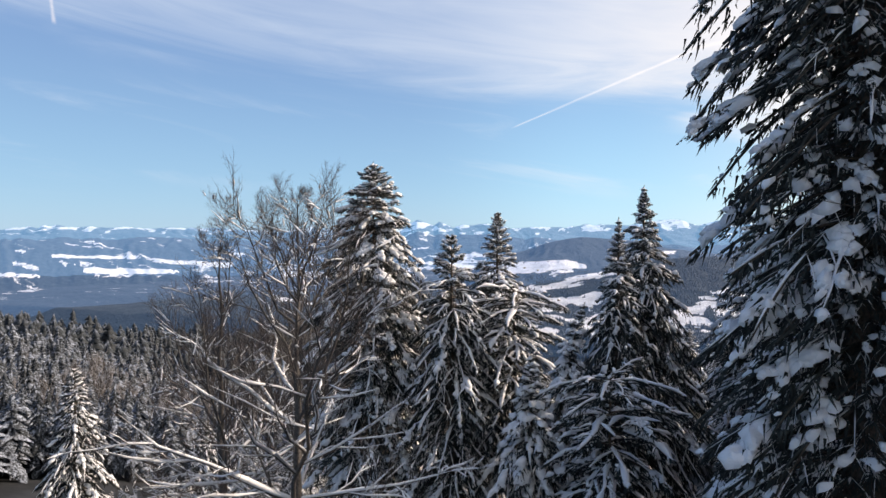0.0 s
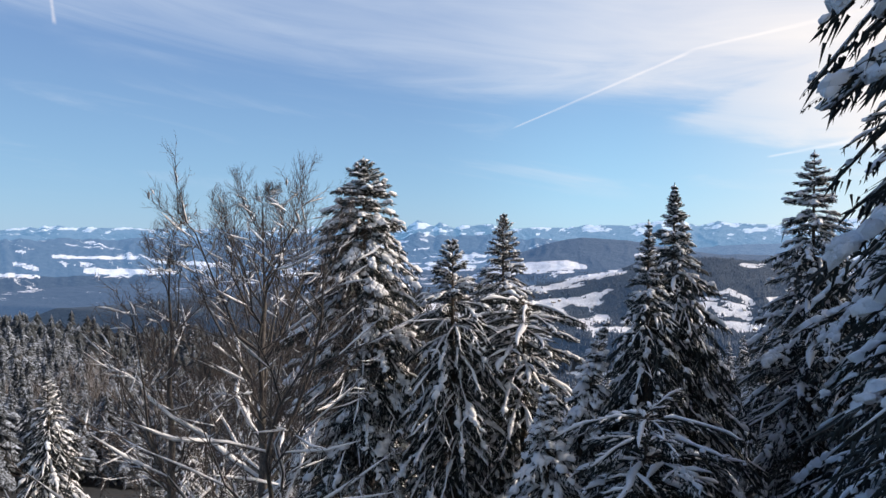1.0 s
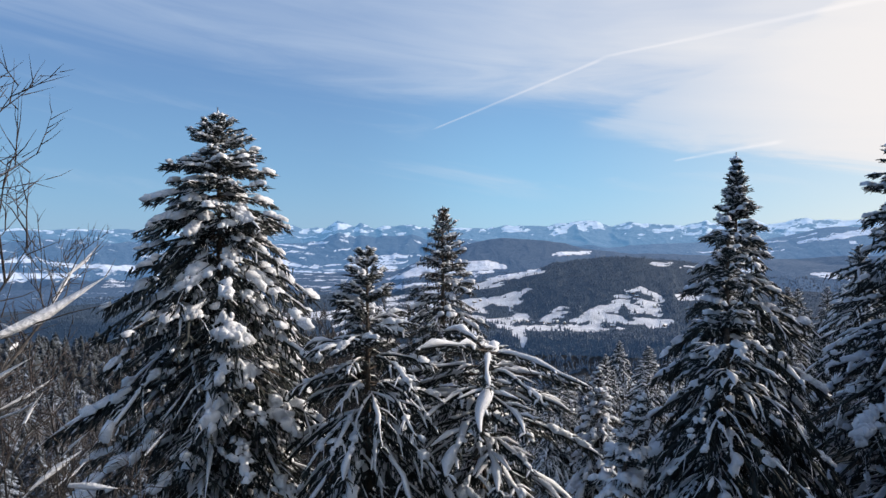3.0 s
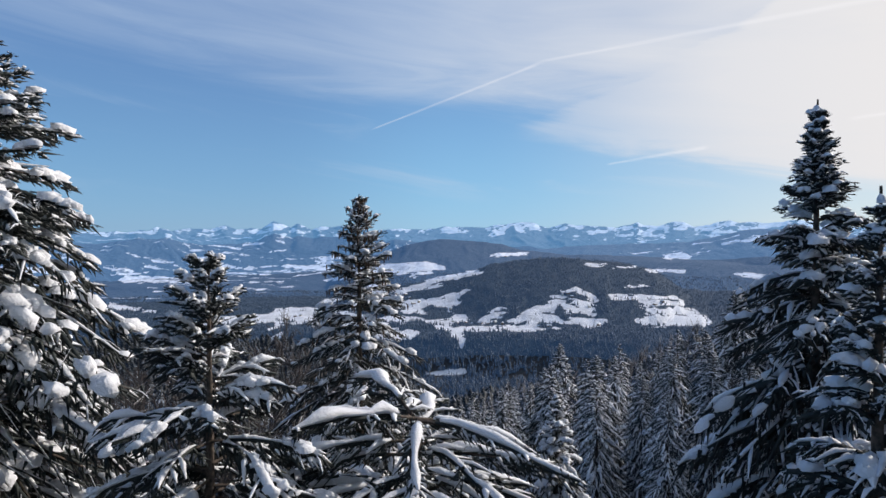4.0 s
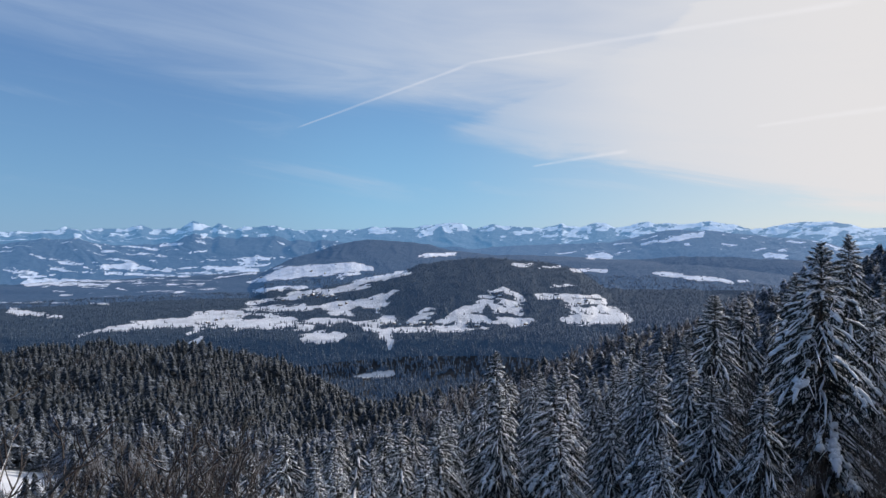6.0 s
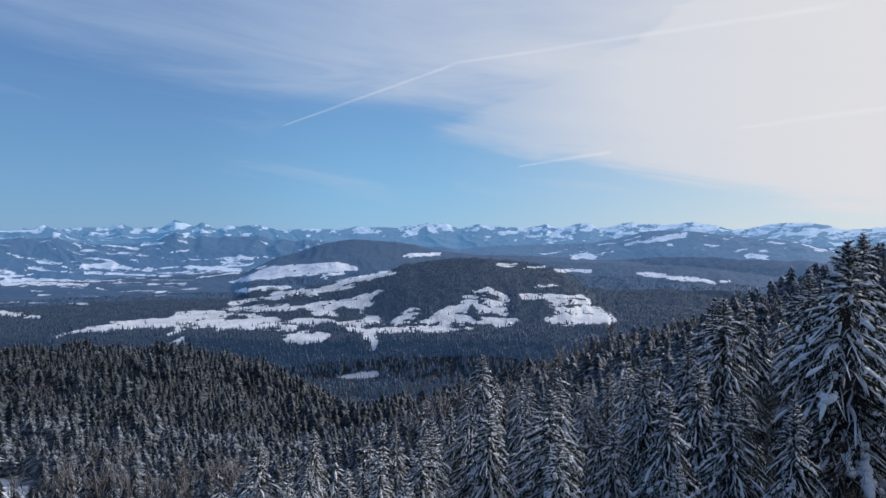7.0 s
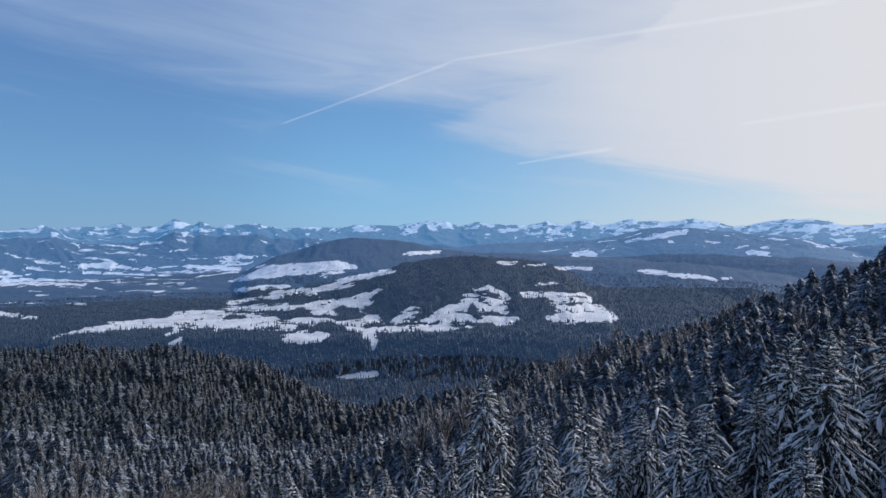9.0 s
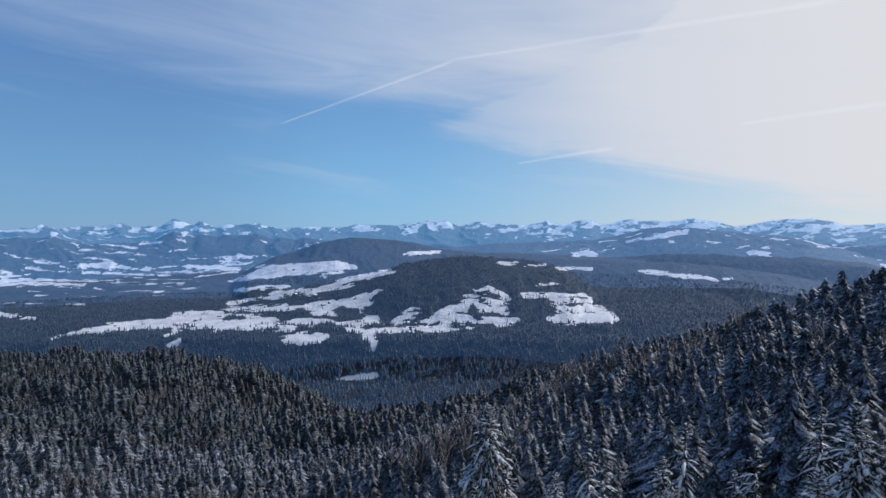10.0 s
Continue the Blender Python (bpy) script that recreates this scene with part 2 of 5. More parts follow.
def spikes(a, b, width):
    """Slim three-sided points from a to b (N, 3), width across at a."""
    t = b - a
    s = np.cross(t, [0.31, 0.17, 0.9])
    s /= np.linalg.norm(s, axis=1, keepdims=True) + 1e-9
    u = np.cross(t, s)
    u /= np.linalg.norm(u, axis=1, keepdims=True) + 1e-9
    w = np.broadcast_to(np.asarray(width, float).reshape(-1, 1), (len(a), 1))
    V = np.stack([a + s * w, a - s * 0.5 * w + u * 0.87 * w, a - s * 0.5 * w - u * 0.87 * w, b], 1)
    F = np.array([[0, 1, 3], [1, 2, 3], [2, 0, 3]])
    return V.reshape(-1, 3), (np.arange(len(a))[:, None, None] * 4 + F).reshape(-1, 3)


def along(P, s):
    """Points at share s (N, M) along the paths P (N, K, 3), and the directions there."""
    N, K, _ = P.shape
    f = np.clip(s, 0, 0.9999) * (K - 1)
    i = f.astype(int)
    n = np.arange(N)[:, None]
    a, b = P[n, i], P[n, i + 1]
    d = b - a
    return a + d * (f - i)[..., None], d / (np.linalg.norm(d, axis=-1, keepdims=True) + 1e-9)


def lattice(x, y, seed=0):
    h = (x.astype(np.int64) * 374761393 + y.astype(np.int64) * 668265263 + seed * 974711) & 0x7FFFFFFF
    h = ((h ^ (h >> 13)) * 1274126177) & 0x7FFFFFFF
    return ((h ^ (h >> 16)) & 0xFFFF) / 65535.0


def value_noise(x, y, seed=0):
    xi, yi = np.floor(x), np.floor(y)
    u, v = x - xi, y - yi
    u, v = u * u * (3 - 2 * u), v * v * (3 - 2 * v)
    a, b = lattice(xi, yi, seed), lattice(xi + 1, yi, seed)
    c, d = lattice(xi, yi + 1, seed), lattice(xi + 1, yi + 1, seed)
    return (a + (b - a) * u) * (1 - v) + (c + (d - c) * u) * v


def fbm(x, y, octaves=4, seed=0, ridged=False):
    total, amp, norm = 0, 1.0, 0
    for o in range(octaves):
        n = value_noise(x * 2 ** o, y * 2 ** o, seed + o)
        n = 1 - np.abs(2 * n - 1) if ridged else n
        total, norm = total + amp * n, norm + amp
        amp *= 0.5
    return total / norm


def smooth(a, b, x):
    t = np.clip((x - a) / (b - a), 0, 1)
    return t * t * (3 - 2 * t)


# ---------------------------------------------------------------- the land
EYE_X, EYE_Y, EYE_Z = -6.0, 55.0, 26.0
# treeless snow in the near woods: from, to, half-breadth
CLEARINGS = ((70, 520, 28, 640, 11), (97, 297, 118, 340, 4.5), (-192, 292, -150, 232, 19), (-480, 750, -445, 752, 20), (118, 252, 121, 256, 4))
FARM = (-461.0, 752.0)  # a lone farm in a clearing on the wooded hill
# The far land in layers, one ridge behind another. Seen from the lookout: across and fall in units of 1128 to one.
SIGHT = 1128.0
WEST_PEAKS = ((-1650, -10), (-1530, -16), (-1460, -21), (-1380, -14), (-1290, -16), (-1220, -18), (-1130, -11), (-1000, -12), (-880, -9), (-784, -6), (-745, -10), (-709, -15), (-680, -11),
              (-634, -12), (-594, -13), (-571, -20), (-548, -13), (-490, -12), (-300, -8), (-225, -12), (-200, -12), (-170, -12), (-152, -17), (-128, -17), (-104, -15), (-80, -15), (-66, -19), (-12, -23))
EAST_PEAKS = ((7, -22), (22, -16), (32, -13), (60, -21), (96, -18), (118, -17), (146, -14), (176, -20), (184, -24), (192, -19), (216, -17), (246, -24), (258, -22), (276, -17), (298, -20),
              (336, -25), (351, -21), (372, -23), (396, -22), (440, -27), (461, -24), (506, -16), (536, -13), (560, -19), (600, -24), (652, -29), (690, -20), (708, -13), (740, -14), (784, -18), (950, -17))
MASSIF = ((-1500, 6), (-1440, -6), (-1380, -3), (-1300, 2), (-1180, -6), (-1080, -4), (-960, 4), (-840, 8), (-784, 2), (-745, -9), (-709, -14), (-684, -11), (-650, 4), (-600, 9), (-540, 6), (-510, -4), (-494, -15),
          (-476, -26), (-459, -21), (-441, -13), (-430, -21), (-409, -13), (-400, -10), (-384, -17), (-334, -18), (-310, -15), (-284, -7), (-244, -8), (-210, -1), (-160, 11), (-60, 30), (200, 90))
FOOTHILL = ((-260, 110), (-40, 30), (76, 18), (166, 14), (266, 10), (306, 3), (356, -9), (391, -13), (441, -10), (506, -4), (596, 4), (646, 10), (696, 24), (756, 41), (850, 62), (1000, 80))
WOODED_RIDGE = ((-520, 190), (-404, 88), (-344, 62), (-294, 39), (-254, 27), (-224, 17), (-184, 9), (-159, 6), (-124, 9), (-84, 10), (-44, 17), (-4, 27), (66, 33), (166, 35), (266, 40), (416, 50), (700, 80))
SHOULDER = ((-160, 200), (40, 70), (116, 50), (166, 44), (216, 45), (276, 46), (316, 48), (396, 50), (466, 55), (566, 67), (616, 75), (716, 88), (950, 110))
KNOLL_TOP = ((-330, 330), (-250, 160), (-230, 125), (-184, 108), (-144, 88), (-94, 60), (-64, 50), (-24, 44), (16, 40), (66, 40), (116, 43), (166, 49), (216, 61), (256, 88), (291, 119), (326, 160), (380, 240), (480, 330))
PLATEAU_BACK = ((-860, 420), (-780, 260), (-724, 205), (-699, 186), (-634, 166), (-534, 152), (-464, 139), (-384, 129), (-334, 113), (-264, 96), (-184, 82), (-104, 67), (-60, 62), (300, 120), (400, 250))
PLATEAU_RIM = ((-860, 430), (-780, 270), (-724, 212), (-699, 190), (-634, 183), (-534, 179), (-384, 178), (-284, 188), (-224, 202), (-134, 200), (-64, 188), (66, 178), (216, 167), (296, 163), (346, 195), (420, 260))
# crest, depth of the foot and of the crest, fall at the foot, fall behind the crest, unevenness in metres
LAYERS = ((PLATEAU_RIM, 1480, 1700, 250, 0.0, 5), (PLATEAU_BACK, 1700, 2250, 0, 0.5, 5), (KNOLL_TOP, 1660, 2420, 185, 0.45, 9), (SHOULDER, 1880, 2920, 205, 0.40, 12),
          (WOODED_RIDGE, 2480, 3350, 96, 0.40, 11), (FOOTHILL, 3250, 3900, 58, 0.40, 10), (MASSIF, 3750, 4250, 36, 0.55, 15), (WEST_PEAKS + EAST_PEAKS, 3950, 4700, 30, 0.3, 15))


def clearing(x, y):
    """Below 1 inside a clearing."""
    best = np.full(np.shape(x), 1e3)
    for x0, y0, x1, y1, half in CLEARINGS:
        dx, dy = x1 - x0, y1 - y0
        f = np.clip(((x - x0) * dx + (y - y0) * dy) / (dx * dx + dy * dy), 0, 1)
        best = np.minimum(best, np.hypot(x - x0 - f * dx, y - y0 - f * dy) / half)
    return best


def near_land(x, y):
    slope = 13 + 0.33 * x - 0.25 * y + 0.012 * np.maximum(x - 60, 0)
    slope = slope + 8 * smooth(40, 130, x) * smooth(150, 290, y)
    crest = (x - 230) * 0.80 + (y - 440) * 0.60
    slope = slope - 0.55 * np.maximum(crest, 0) - 0.25 * np.maximum(x - 290, 0)
    slope = slope - 0.30 * np.maximum(-(y + 6), 0)
    west = -16.6 - 0.085 * x - 0.25 * y + 62 * np.exp(-((x + 300) / 190) ** 2 - ((y - 770) / 150) ** 2)
    west = west + 24 * np.exp(-((x + 520) / 130) ** 2 - ((y - 770) / 150) ** 2)
    west = np.minimum(west, -8) - 0.9 * np.maximum(y - 860, 0)
    k = 14.0
    top = np.maximum(slope, west) + k * np.exp(-np.abs(slope - west) / k) * 0.4
    away = smooth(140, 320, np.hypot(x, y - 40))
    return top + 5 * (fbm(x / 60, y / 60, 3, 5) - 0.5) + away * 34 * (fbm(x / 110 + y / 260, y / 130, 3, 7) - 0.53)


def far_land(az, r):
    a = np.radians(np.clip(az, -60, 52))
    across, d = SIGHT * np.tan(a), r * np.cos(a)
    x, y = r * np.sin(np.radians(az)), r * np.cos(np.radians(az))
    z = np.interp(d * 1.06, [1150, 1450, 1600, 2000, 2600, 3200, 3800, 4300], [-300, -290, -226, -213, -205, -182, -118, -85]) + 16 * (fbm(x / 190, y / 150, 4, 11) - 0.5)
    rim, lean = None, np.cos(a)
    for n, (crest, near, far, foot, back, rough) in enumerate(LAYERS):
        u, fall = np.array(crest, float).T
        lie = far + (0.05 * far * (fbm(az * 0.11, az * 0 + n, 3, 31 + n) - 0.5) if n > 1 else 0)
        top = EYE_Z - np.interp(across, u, fall) / SIGHT * lie * lean
        low = rim if n == 1 else EYE_Z - foot / SIGHT * near * lean
        low = np.minimum(low, top - 25) if n > 1 else low
        t = np.minimum((r - near) / (lie - near), 1)
        t = t if n < 2 else np.maximum(t, 0) ** 0.85 * (1 - 0.25 * np.maximum(t, 0)) + 0.25 * np.maximum(t, 0) ** 2
        rise = low + (top - low) * t - back * np.maximum(r - lie, 0) - (0.35 * np.maximum(near - r, 0) if n > 1 else 0)
        # spurs and gullies that run down the face
        spur = fbm(across / 46 + 1.6 * fbm(x / 240, y / 240, 3, 61), d / 620, 5, 41 + n, True) - 0.6
        rise = rise + rough * spur * np.clip(0.35 + 1.6 * t * (1.1 - t) + 0.3 * (n > 5), 0.1, 1) * (2.4 if n > 1 else 1.5)
        if n == 0:
            rim = top
            rise = np.where(r > far, -500, rise)
        z = np.maximum(z, np.where(r > near, rise, -500) if n < 2 else rise)
    return z


def land(x, y):
    dx, dy = x - EYE_X, y - EYE_Y
    r, az = np.hypot(dx, dy), np.degrees(np.arctan2(dx, dy))
    ahead = smooth(120, 70, np.abs(az + 5))
    n = near_land(x, y)
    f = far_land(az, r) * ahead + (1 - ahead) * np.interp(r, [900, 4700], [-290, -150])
    w = smooth(780, 1180, r)
    return np.maximum(n, -320) * (1 - w) + f * w


# open snow as strips seen from the lookout: tangent of bearing and of fall (per mille) at both ends, half-breadths there
TONGUE = ((-615, 164, -562, 152, 1.3, 3.5), (-562, 150, -429, 137, 4, 8), (-429, 137, -340, 136, 8.9, 12.4), (-418, 126, -323, 120, 3.5, 4.4), (-340, 134, -247, 137, 11.5, 6.2), (-354, 146, -234, 146, 3.5, 4.4), (-247, 135, -128, 142, 4.4, 5.3), (-345, 119, -247, 113, 2.7, 5.3), (-292, 119, -119, 106, 3.5, 7.1), (-154, 113, -99, 88, 7.1, 3.5), (-128, 105, -128, 116, 7.1, 5.3), (-271, 95, -163, 79, 2.7, 3.5))
TONGUE_TOP = ((-163, 76, -83, 57, 4.4, 2.7), (-212, 93, -145, 81, 2.7, 2.7), (-340, 109, -252, 96, 2.2, 3.1), (-336, 74, -270, 59, 1.8, 6.2), (-278, 59, -170, 51, 9.8, 8), (-166, 50, -144, 52, 7.1, 3.5), (-188, 66, -163, 59, 1.8, 2.7), (-323, 88, -278, 84, 1.8, 2.7), (-270, 83, -247, 82, 1.8, 1.8))
TONGUE_FOOT = ((-241, 165, -194, 161, 8.9, 8), (-117, 158, -108, 179, 8, 3.5), (-150, 149, -74, 150, 4.4, 4.4), (-74, 150, 41, 145, 4.4, 4.4), (-128, 132, -106, 135, 8, 7.1), (-74, 138, -55, 126, 4.4, 8), (-55, 123, -39, 118, 8, 4.4), (-199, 119, -172, 122, 8.9, 5.3), (-429, 156, -413, 145, 3.5, 4.4), (-433, 176, -413, 168, 2.7, 4.4), (-358, 152, -348, 143, 3.5, 4.4), (-159, 226, -101, 223, 1.3, 2.2), (-30, 224, 14, 225, 2.7, 2.7), (14, 225, 35, 229, 1.8, 1.3))
KNOLL_FIELDS = ((14, 116, 45, 107, 4.5, 6), (50, 87, 69, 88, 3, 3), (74, 105, 97, 113, 5.5, 5.5), (14, 131, 119, 137, 5.5, 5.5), (134, 94, 218, 95, 3, 3), (178, 107, 231, 103, 5.5, 5.5), (169, 125, 258, 129, 7, 6))
KNOLL = ((-35, 140, 41, 109, 4.4, 11.5), (14, 138, 112, 138, 11.5, 6.2), (41, 95, 94, 99, 6.2, 6.2), (50, 116, 94, 119, 8, 7.1), (67, 83, 85, 94, 3.5, 5.3), (129,
    96, 218, 100, 3.5, 8), (178, 131, 262, 131, 11.5, 8), (191, 112, 245, 119, 8.9, 7.1), (-57, 31, -4, 28, 2.7, 3.5), (94, 45, 116, 45, 3.5, 2.7), (129, 50, 160,
    48, 1.8, 1.8), (183, 54, 236, 54, 3.5, 2.7), (205, 32, 236, 31, 3.5, 5.3), (147, 79, 178, 77, 1.8, 1.8))
RIDGE = ((311, 57, 387, 67, 2.7, 3.5), (382, 66, 426, 71, 3.5, 3.5), (444, 70, 457, 69, 2.7, 2.7), (484, 29, 511, 32, 4.4, 3.5), (355, 12, 364, 12, 1.8, 1.8), (621,
    10, 644, 10, 2.7, 2.7), (590, 19, 604, 21, 1.8, 1.8), (320, 8, 378, -4, 2.7, 5.3), (289, 12, 311, 7, 1.8, 2.7), (-166, 228, -128, 226, 2.7, 2.7), (-35, 225, 10,
    224, 1.8, 1.8), (-686, 198, -642, 201, 6.2, 5.3), (688, 50, 759, 53, 2.7, 3.5))
LOWLAND = ((-695, 78, -562, 79, 5.3, 2.7), (-713, 68, -655, 63, 3.5, 2.7), (-660, 71, -482, 75, 3.5, 1.8), (-465, 78, -402, 76, 1.8, 1.8), (-660, 54, -580, 60, 2.7,
    1.8), (-642, 43, -606, 45, 4.4, 2.7), (-566, 50, -518, 48, 5.3, 5.3), (-562, 60, -429, 65, 3.5, 1.8), (-518, 50, -465, 57, 4.4, 2.7), (-456, 54, -420, 50, 2.7,
    1.8), (-411, 50, -323, 54, 3.5, 5.3), (-367, 54, -296, 43, 3.5, 1.8), (-340, 37, -296, 37, 4.4, 3.5), (-394, 68, -323, 59, 1.8, 2.7), (-411, 39, -367, 37, 2.7,
    1.8))
HAMLETS = ((-535, 16, -482, 21, 2.7, 2.7), (-473, 14, -438, 13, 3.5, 2.7), (-429, 27, -402, 23, 2.7, 2.7), (-722, 123, -642, 131, 7.1, 2.7), (-655, 89, -637, 89,
    1.8, 1.8), (-642, 95, -620, 94, 1.8, 1.8), (-544, 84, -531, 88, 2.7, 1.8), (-686, 109, -629, 110, 1.8, 1.8), (-598, 109, -562, 109, 1.8, 1.8), (-314, 90, -278,
    86, 2.7, 1.8), (-465, 91, -434, 90, 1.8, 1.8), (-1000, 55, -820, 62, 5, 6), (-1200, 80, -950, 78, 7, 6), (-900, 95, -750, 92, 3, 3), (-1300, 50, -1050, 50, 5,
    4), (-1500, 95, -1350, 95, 6, 6))


COPSES = ((-165, 119, -138, 126, 7.1, 8), (-252, 131, -215, 123, 4.4, 6.2), (59, 94, 78, 98, 3.5, 3.5), (44, 119, 50, 126, 5.3, 6.2), (34, 141, 73, 145, 3.5, 4.4), (-199, 145, -172, 140, 3.5, 3.5), (-342, 132, -314, 131, 2.2, 2.2), (137, 113, 170, 120, 3.5, 6.2), (197, 111, 220, 108, 1.8, 1.8), (178, 99, 215, 98, 1.2, 1.2), (-332, 94, -278, 103, 1.8, 1.8), (-119, 143, -83, 140, 2.2, 2.2), (-270, 109, -199, 105, 1.3, 1.3), (19, 143, 25, 145, 5.3, 5.3), (-292, 126, -252, 120, 1.3, 1.8))


def strip_gap(u, v, strips):
    """How far a place lies outside the nearest strip."""
    gap = np.full(np.shape(u), 1e3)
    for u0, v0, u1, v1, h0, h1 in strips:
        du, dv = u1 - u0, v1 - v0
        f = np.clip(((u - u0) * du + (v - v0) * dv) / (du * du + dv * dv), 0, 1)
        gap = np.minimum(gap, np.hypot((u - u0 - f * du) * 0.7, v - v0 - f * dv) - (h0 + (h1 - h0) * f))
    return gap


def meadow_share(az, r, z):
    deep = r * np.maximum(np.cos(np.radians(az)), 0.35)
    x, y = r * np.sin(np.radians(az)), r * np.cos(np.radians(az))
    v = (EYE_Z - z) / deep * 1000
    wob = np.interp(v, [20, 60, 150], [4, 6, 10])
    u = np.tan(np.radians(np.clip(az, -70, 70))) * 1000 + 24 * (fbm(x / 60, y / 60, 5, 71) - 0.5)
    v = v + wob * (fbm(x / 50, y / 50, 5, 81) - 0.5)
    gap = np.minimum(strip_gap(u, v, TONGUE + TONGUE_TOP + TONGUE_FOOT) - 0.9, np.minimum(strip_gap(u, v, KNOLL + KNOLL_FIELDS + RIDGE), strip_gap(u, v, LOWLAND + HAMLETS) + 1.1))
    gap = np.maximum(gap, -strip_gap(u, v, COPSES))
    best = 0.5 - gap / np.interp(v, [20, 60, 100, 150], [4, 5, 7, 8]) - 0.5 * smooth(0.70, 0.75, fbm(x / 90, y / 22, 3, 41))
    # hedges and small coppices along the contours
    best = best - 0.55 * smooth(0.655, 0.70, fbm(x / 34, y / 10, 3, 43))
    fall = (EYE_Z - z) / deep * SIGHT
    crags = fbm(az * 1.5 + fall * 0.035, fall / 6.5, 5, 51)
    high = smooth(3800, 4060, r) * (0.56 * smooth(16, -18, fall) + 1.6 * (crags - 0.525) * smooth(26, 4, fall) + 0.10 * smooth(0, 12, az))
    west = smooth(-3, -9, az)
    pasture = smooth(0.63, 0.67, fbm(x / 150, y / 40, 5, 53)) * smooth(2250, 2700, r) * smooth(-16, -22, az) * 0.48
    pasture = np.maximum(pasture, smooth(0.61, 0.66, fbm(x / 100, y / 50, 5, 57)) * smooth(3150, 3450, r) * smooth(4150, 3950, r) * west * 0.53)
    alp = smooth(0.66, 0.70, fbm(x / 70, y / 45, 4, 59)) * smooth(3350, 3600, r) * smooth(4, 10, az) * 0.6
    return np.maximum(np.maximum(np.clip(best, 0, 1), np.maximum(pasture, alp)), np.clip(high, 0, 1))


def land_sheet(name, az, r, mat, label, kind):
    A, R = np.meshgrid(az, r, indexing="ij")
    X, Y = EYE_X + R * np.sin(np.radians(A)), EYE_Y + R * np.cos(np.radians(A))
    Z = land(X, Y)
    n, k = len(az), len(r)
    i = np.arange(n - 1)[:, None] * k + np.arange(k - 1)
    F = np.stack([i, i + 1, i + k + 1, i + k], -1).reshape(-1, 4)
    me = mesh_of(name, [(np.stack([X, Y, Z], -1), F)], mat)
    a = me.attributes.new("meadow", "FLOAT", "POINT")
    share = np.where(R > 1000, meadow_share(A, R, Z), np.where(clearing(X, Y) < 1.4, 0.95, 0.25))
    a.data.foreach_set("value", share.astype(np.float32).ravel())
    return tagged(new(name, me), label, kind, kind="structure")


front = np.concatenate([np.arange(-62, -36, 0.2), np.arange(-36, 36, 0.1), np.arange(36, 45.01, 0.2)])
behind = np.arange(front[-1], front[0] + 360.001, (360 - front[-1] + front[0]) / 50)
rings_near = np.concatenate([np.linspace(0.5, 60, 16), np.geomspace(70, 1150, 130)[:-1], np.linspace(1150, 1450, 12)])
bearings = np.concatenate([front, behind[1:]])
land_sheet("ground", np.concatenate([front[::2], behind]), rings_near, GROUND, "snow-covered wooded hillside above a deep gorge", "ground")
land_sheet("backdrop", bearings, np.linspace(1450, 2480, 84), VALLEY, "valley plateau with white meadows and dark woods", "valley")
land_sheet("backdrop", bearings, np.linspace(2480, 3400, 62), HILLS, "wooded hills beyond the plateau, thin blue haze painted as glow", "hills")
land_sheet("backdrop", bearings, np.linspace(3400, 4040, 54), FOOTHILLS, "blue foothills below the mountains, haze painted as glow", "hills")
land_sheet("backdrop", bearings, np.concatenate([np.linspace(4040, 4780, 90), [4850, 4950]]), RANGE, "distant snowy mountain range, blue winter haze painted as glow", "mountains")


def ground_at(x, y):
    return float(land(np.array([float(x)]), np.array([float(y)]))[0])


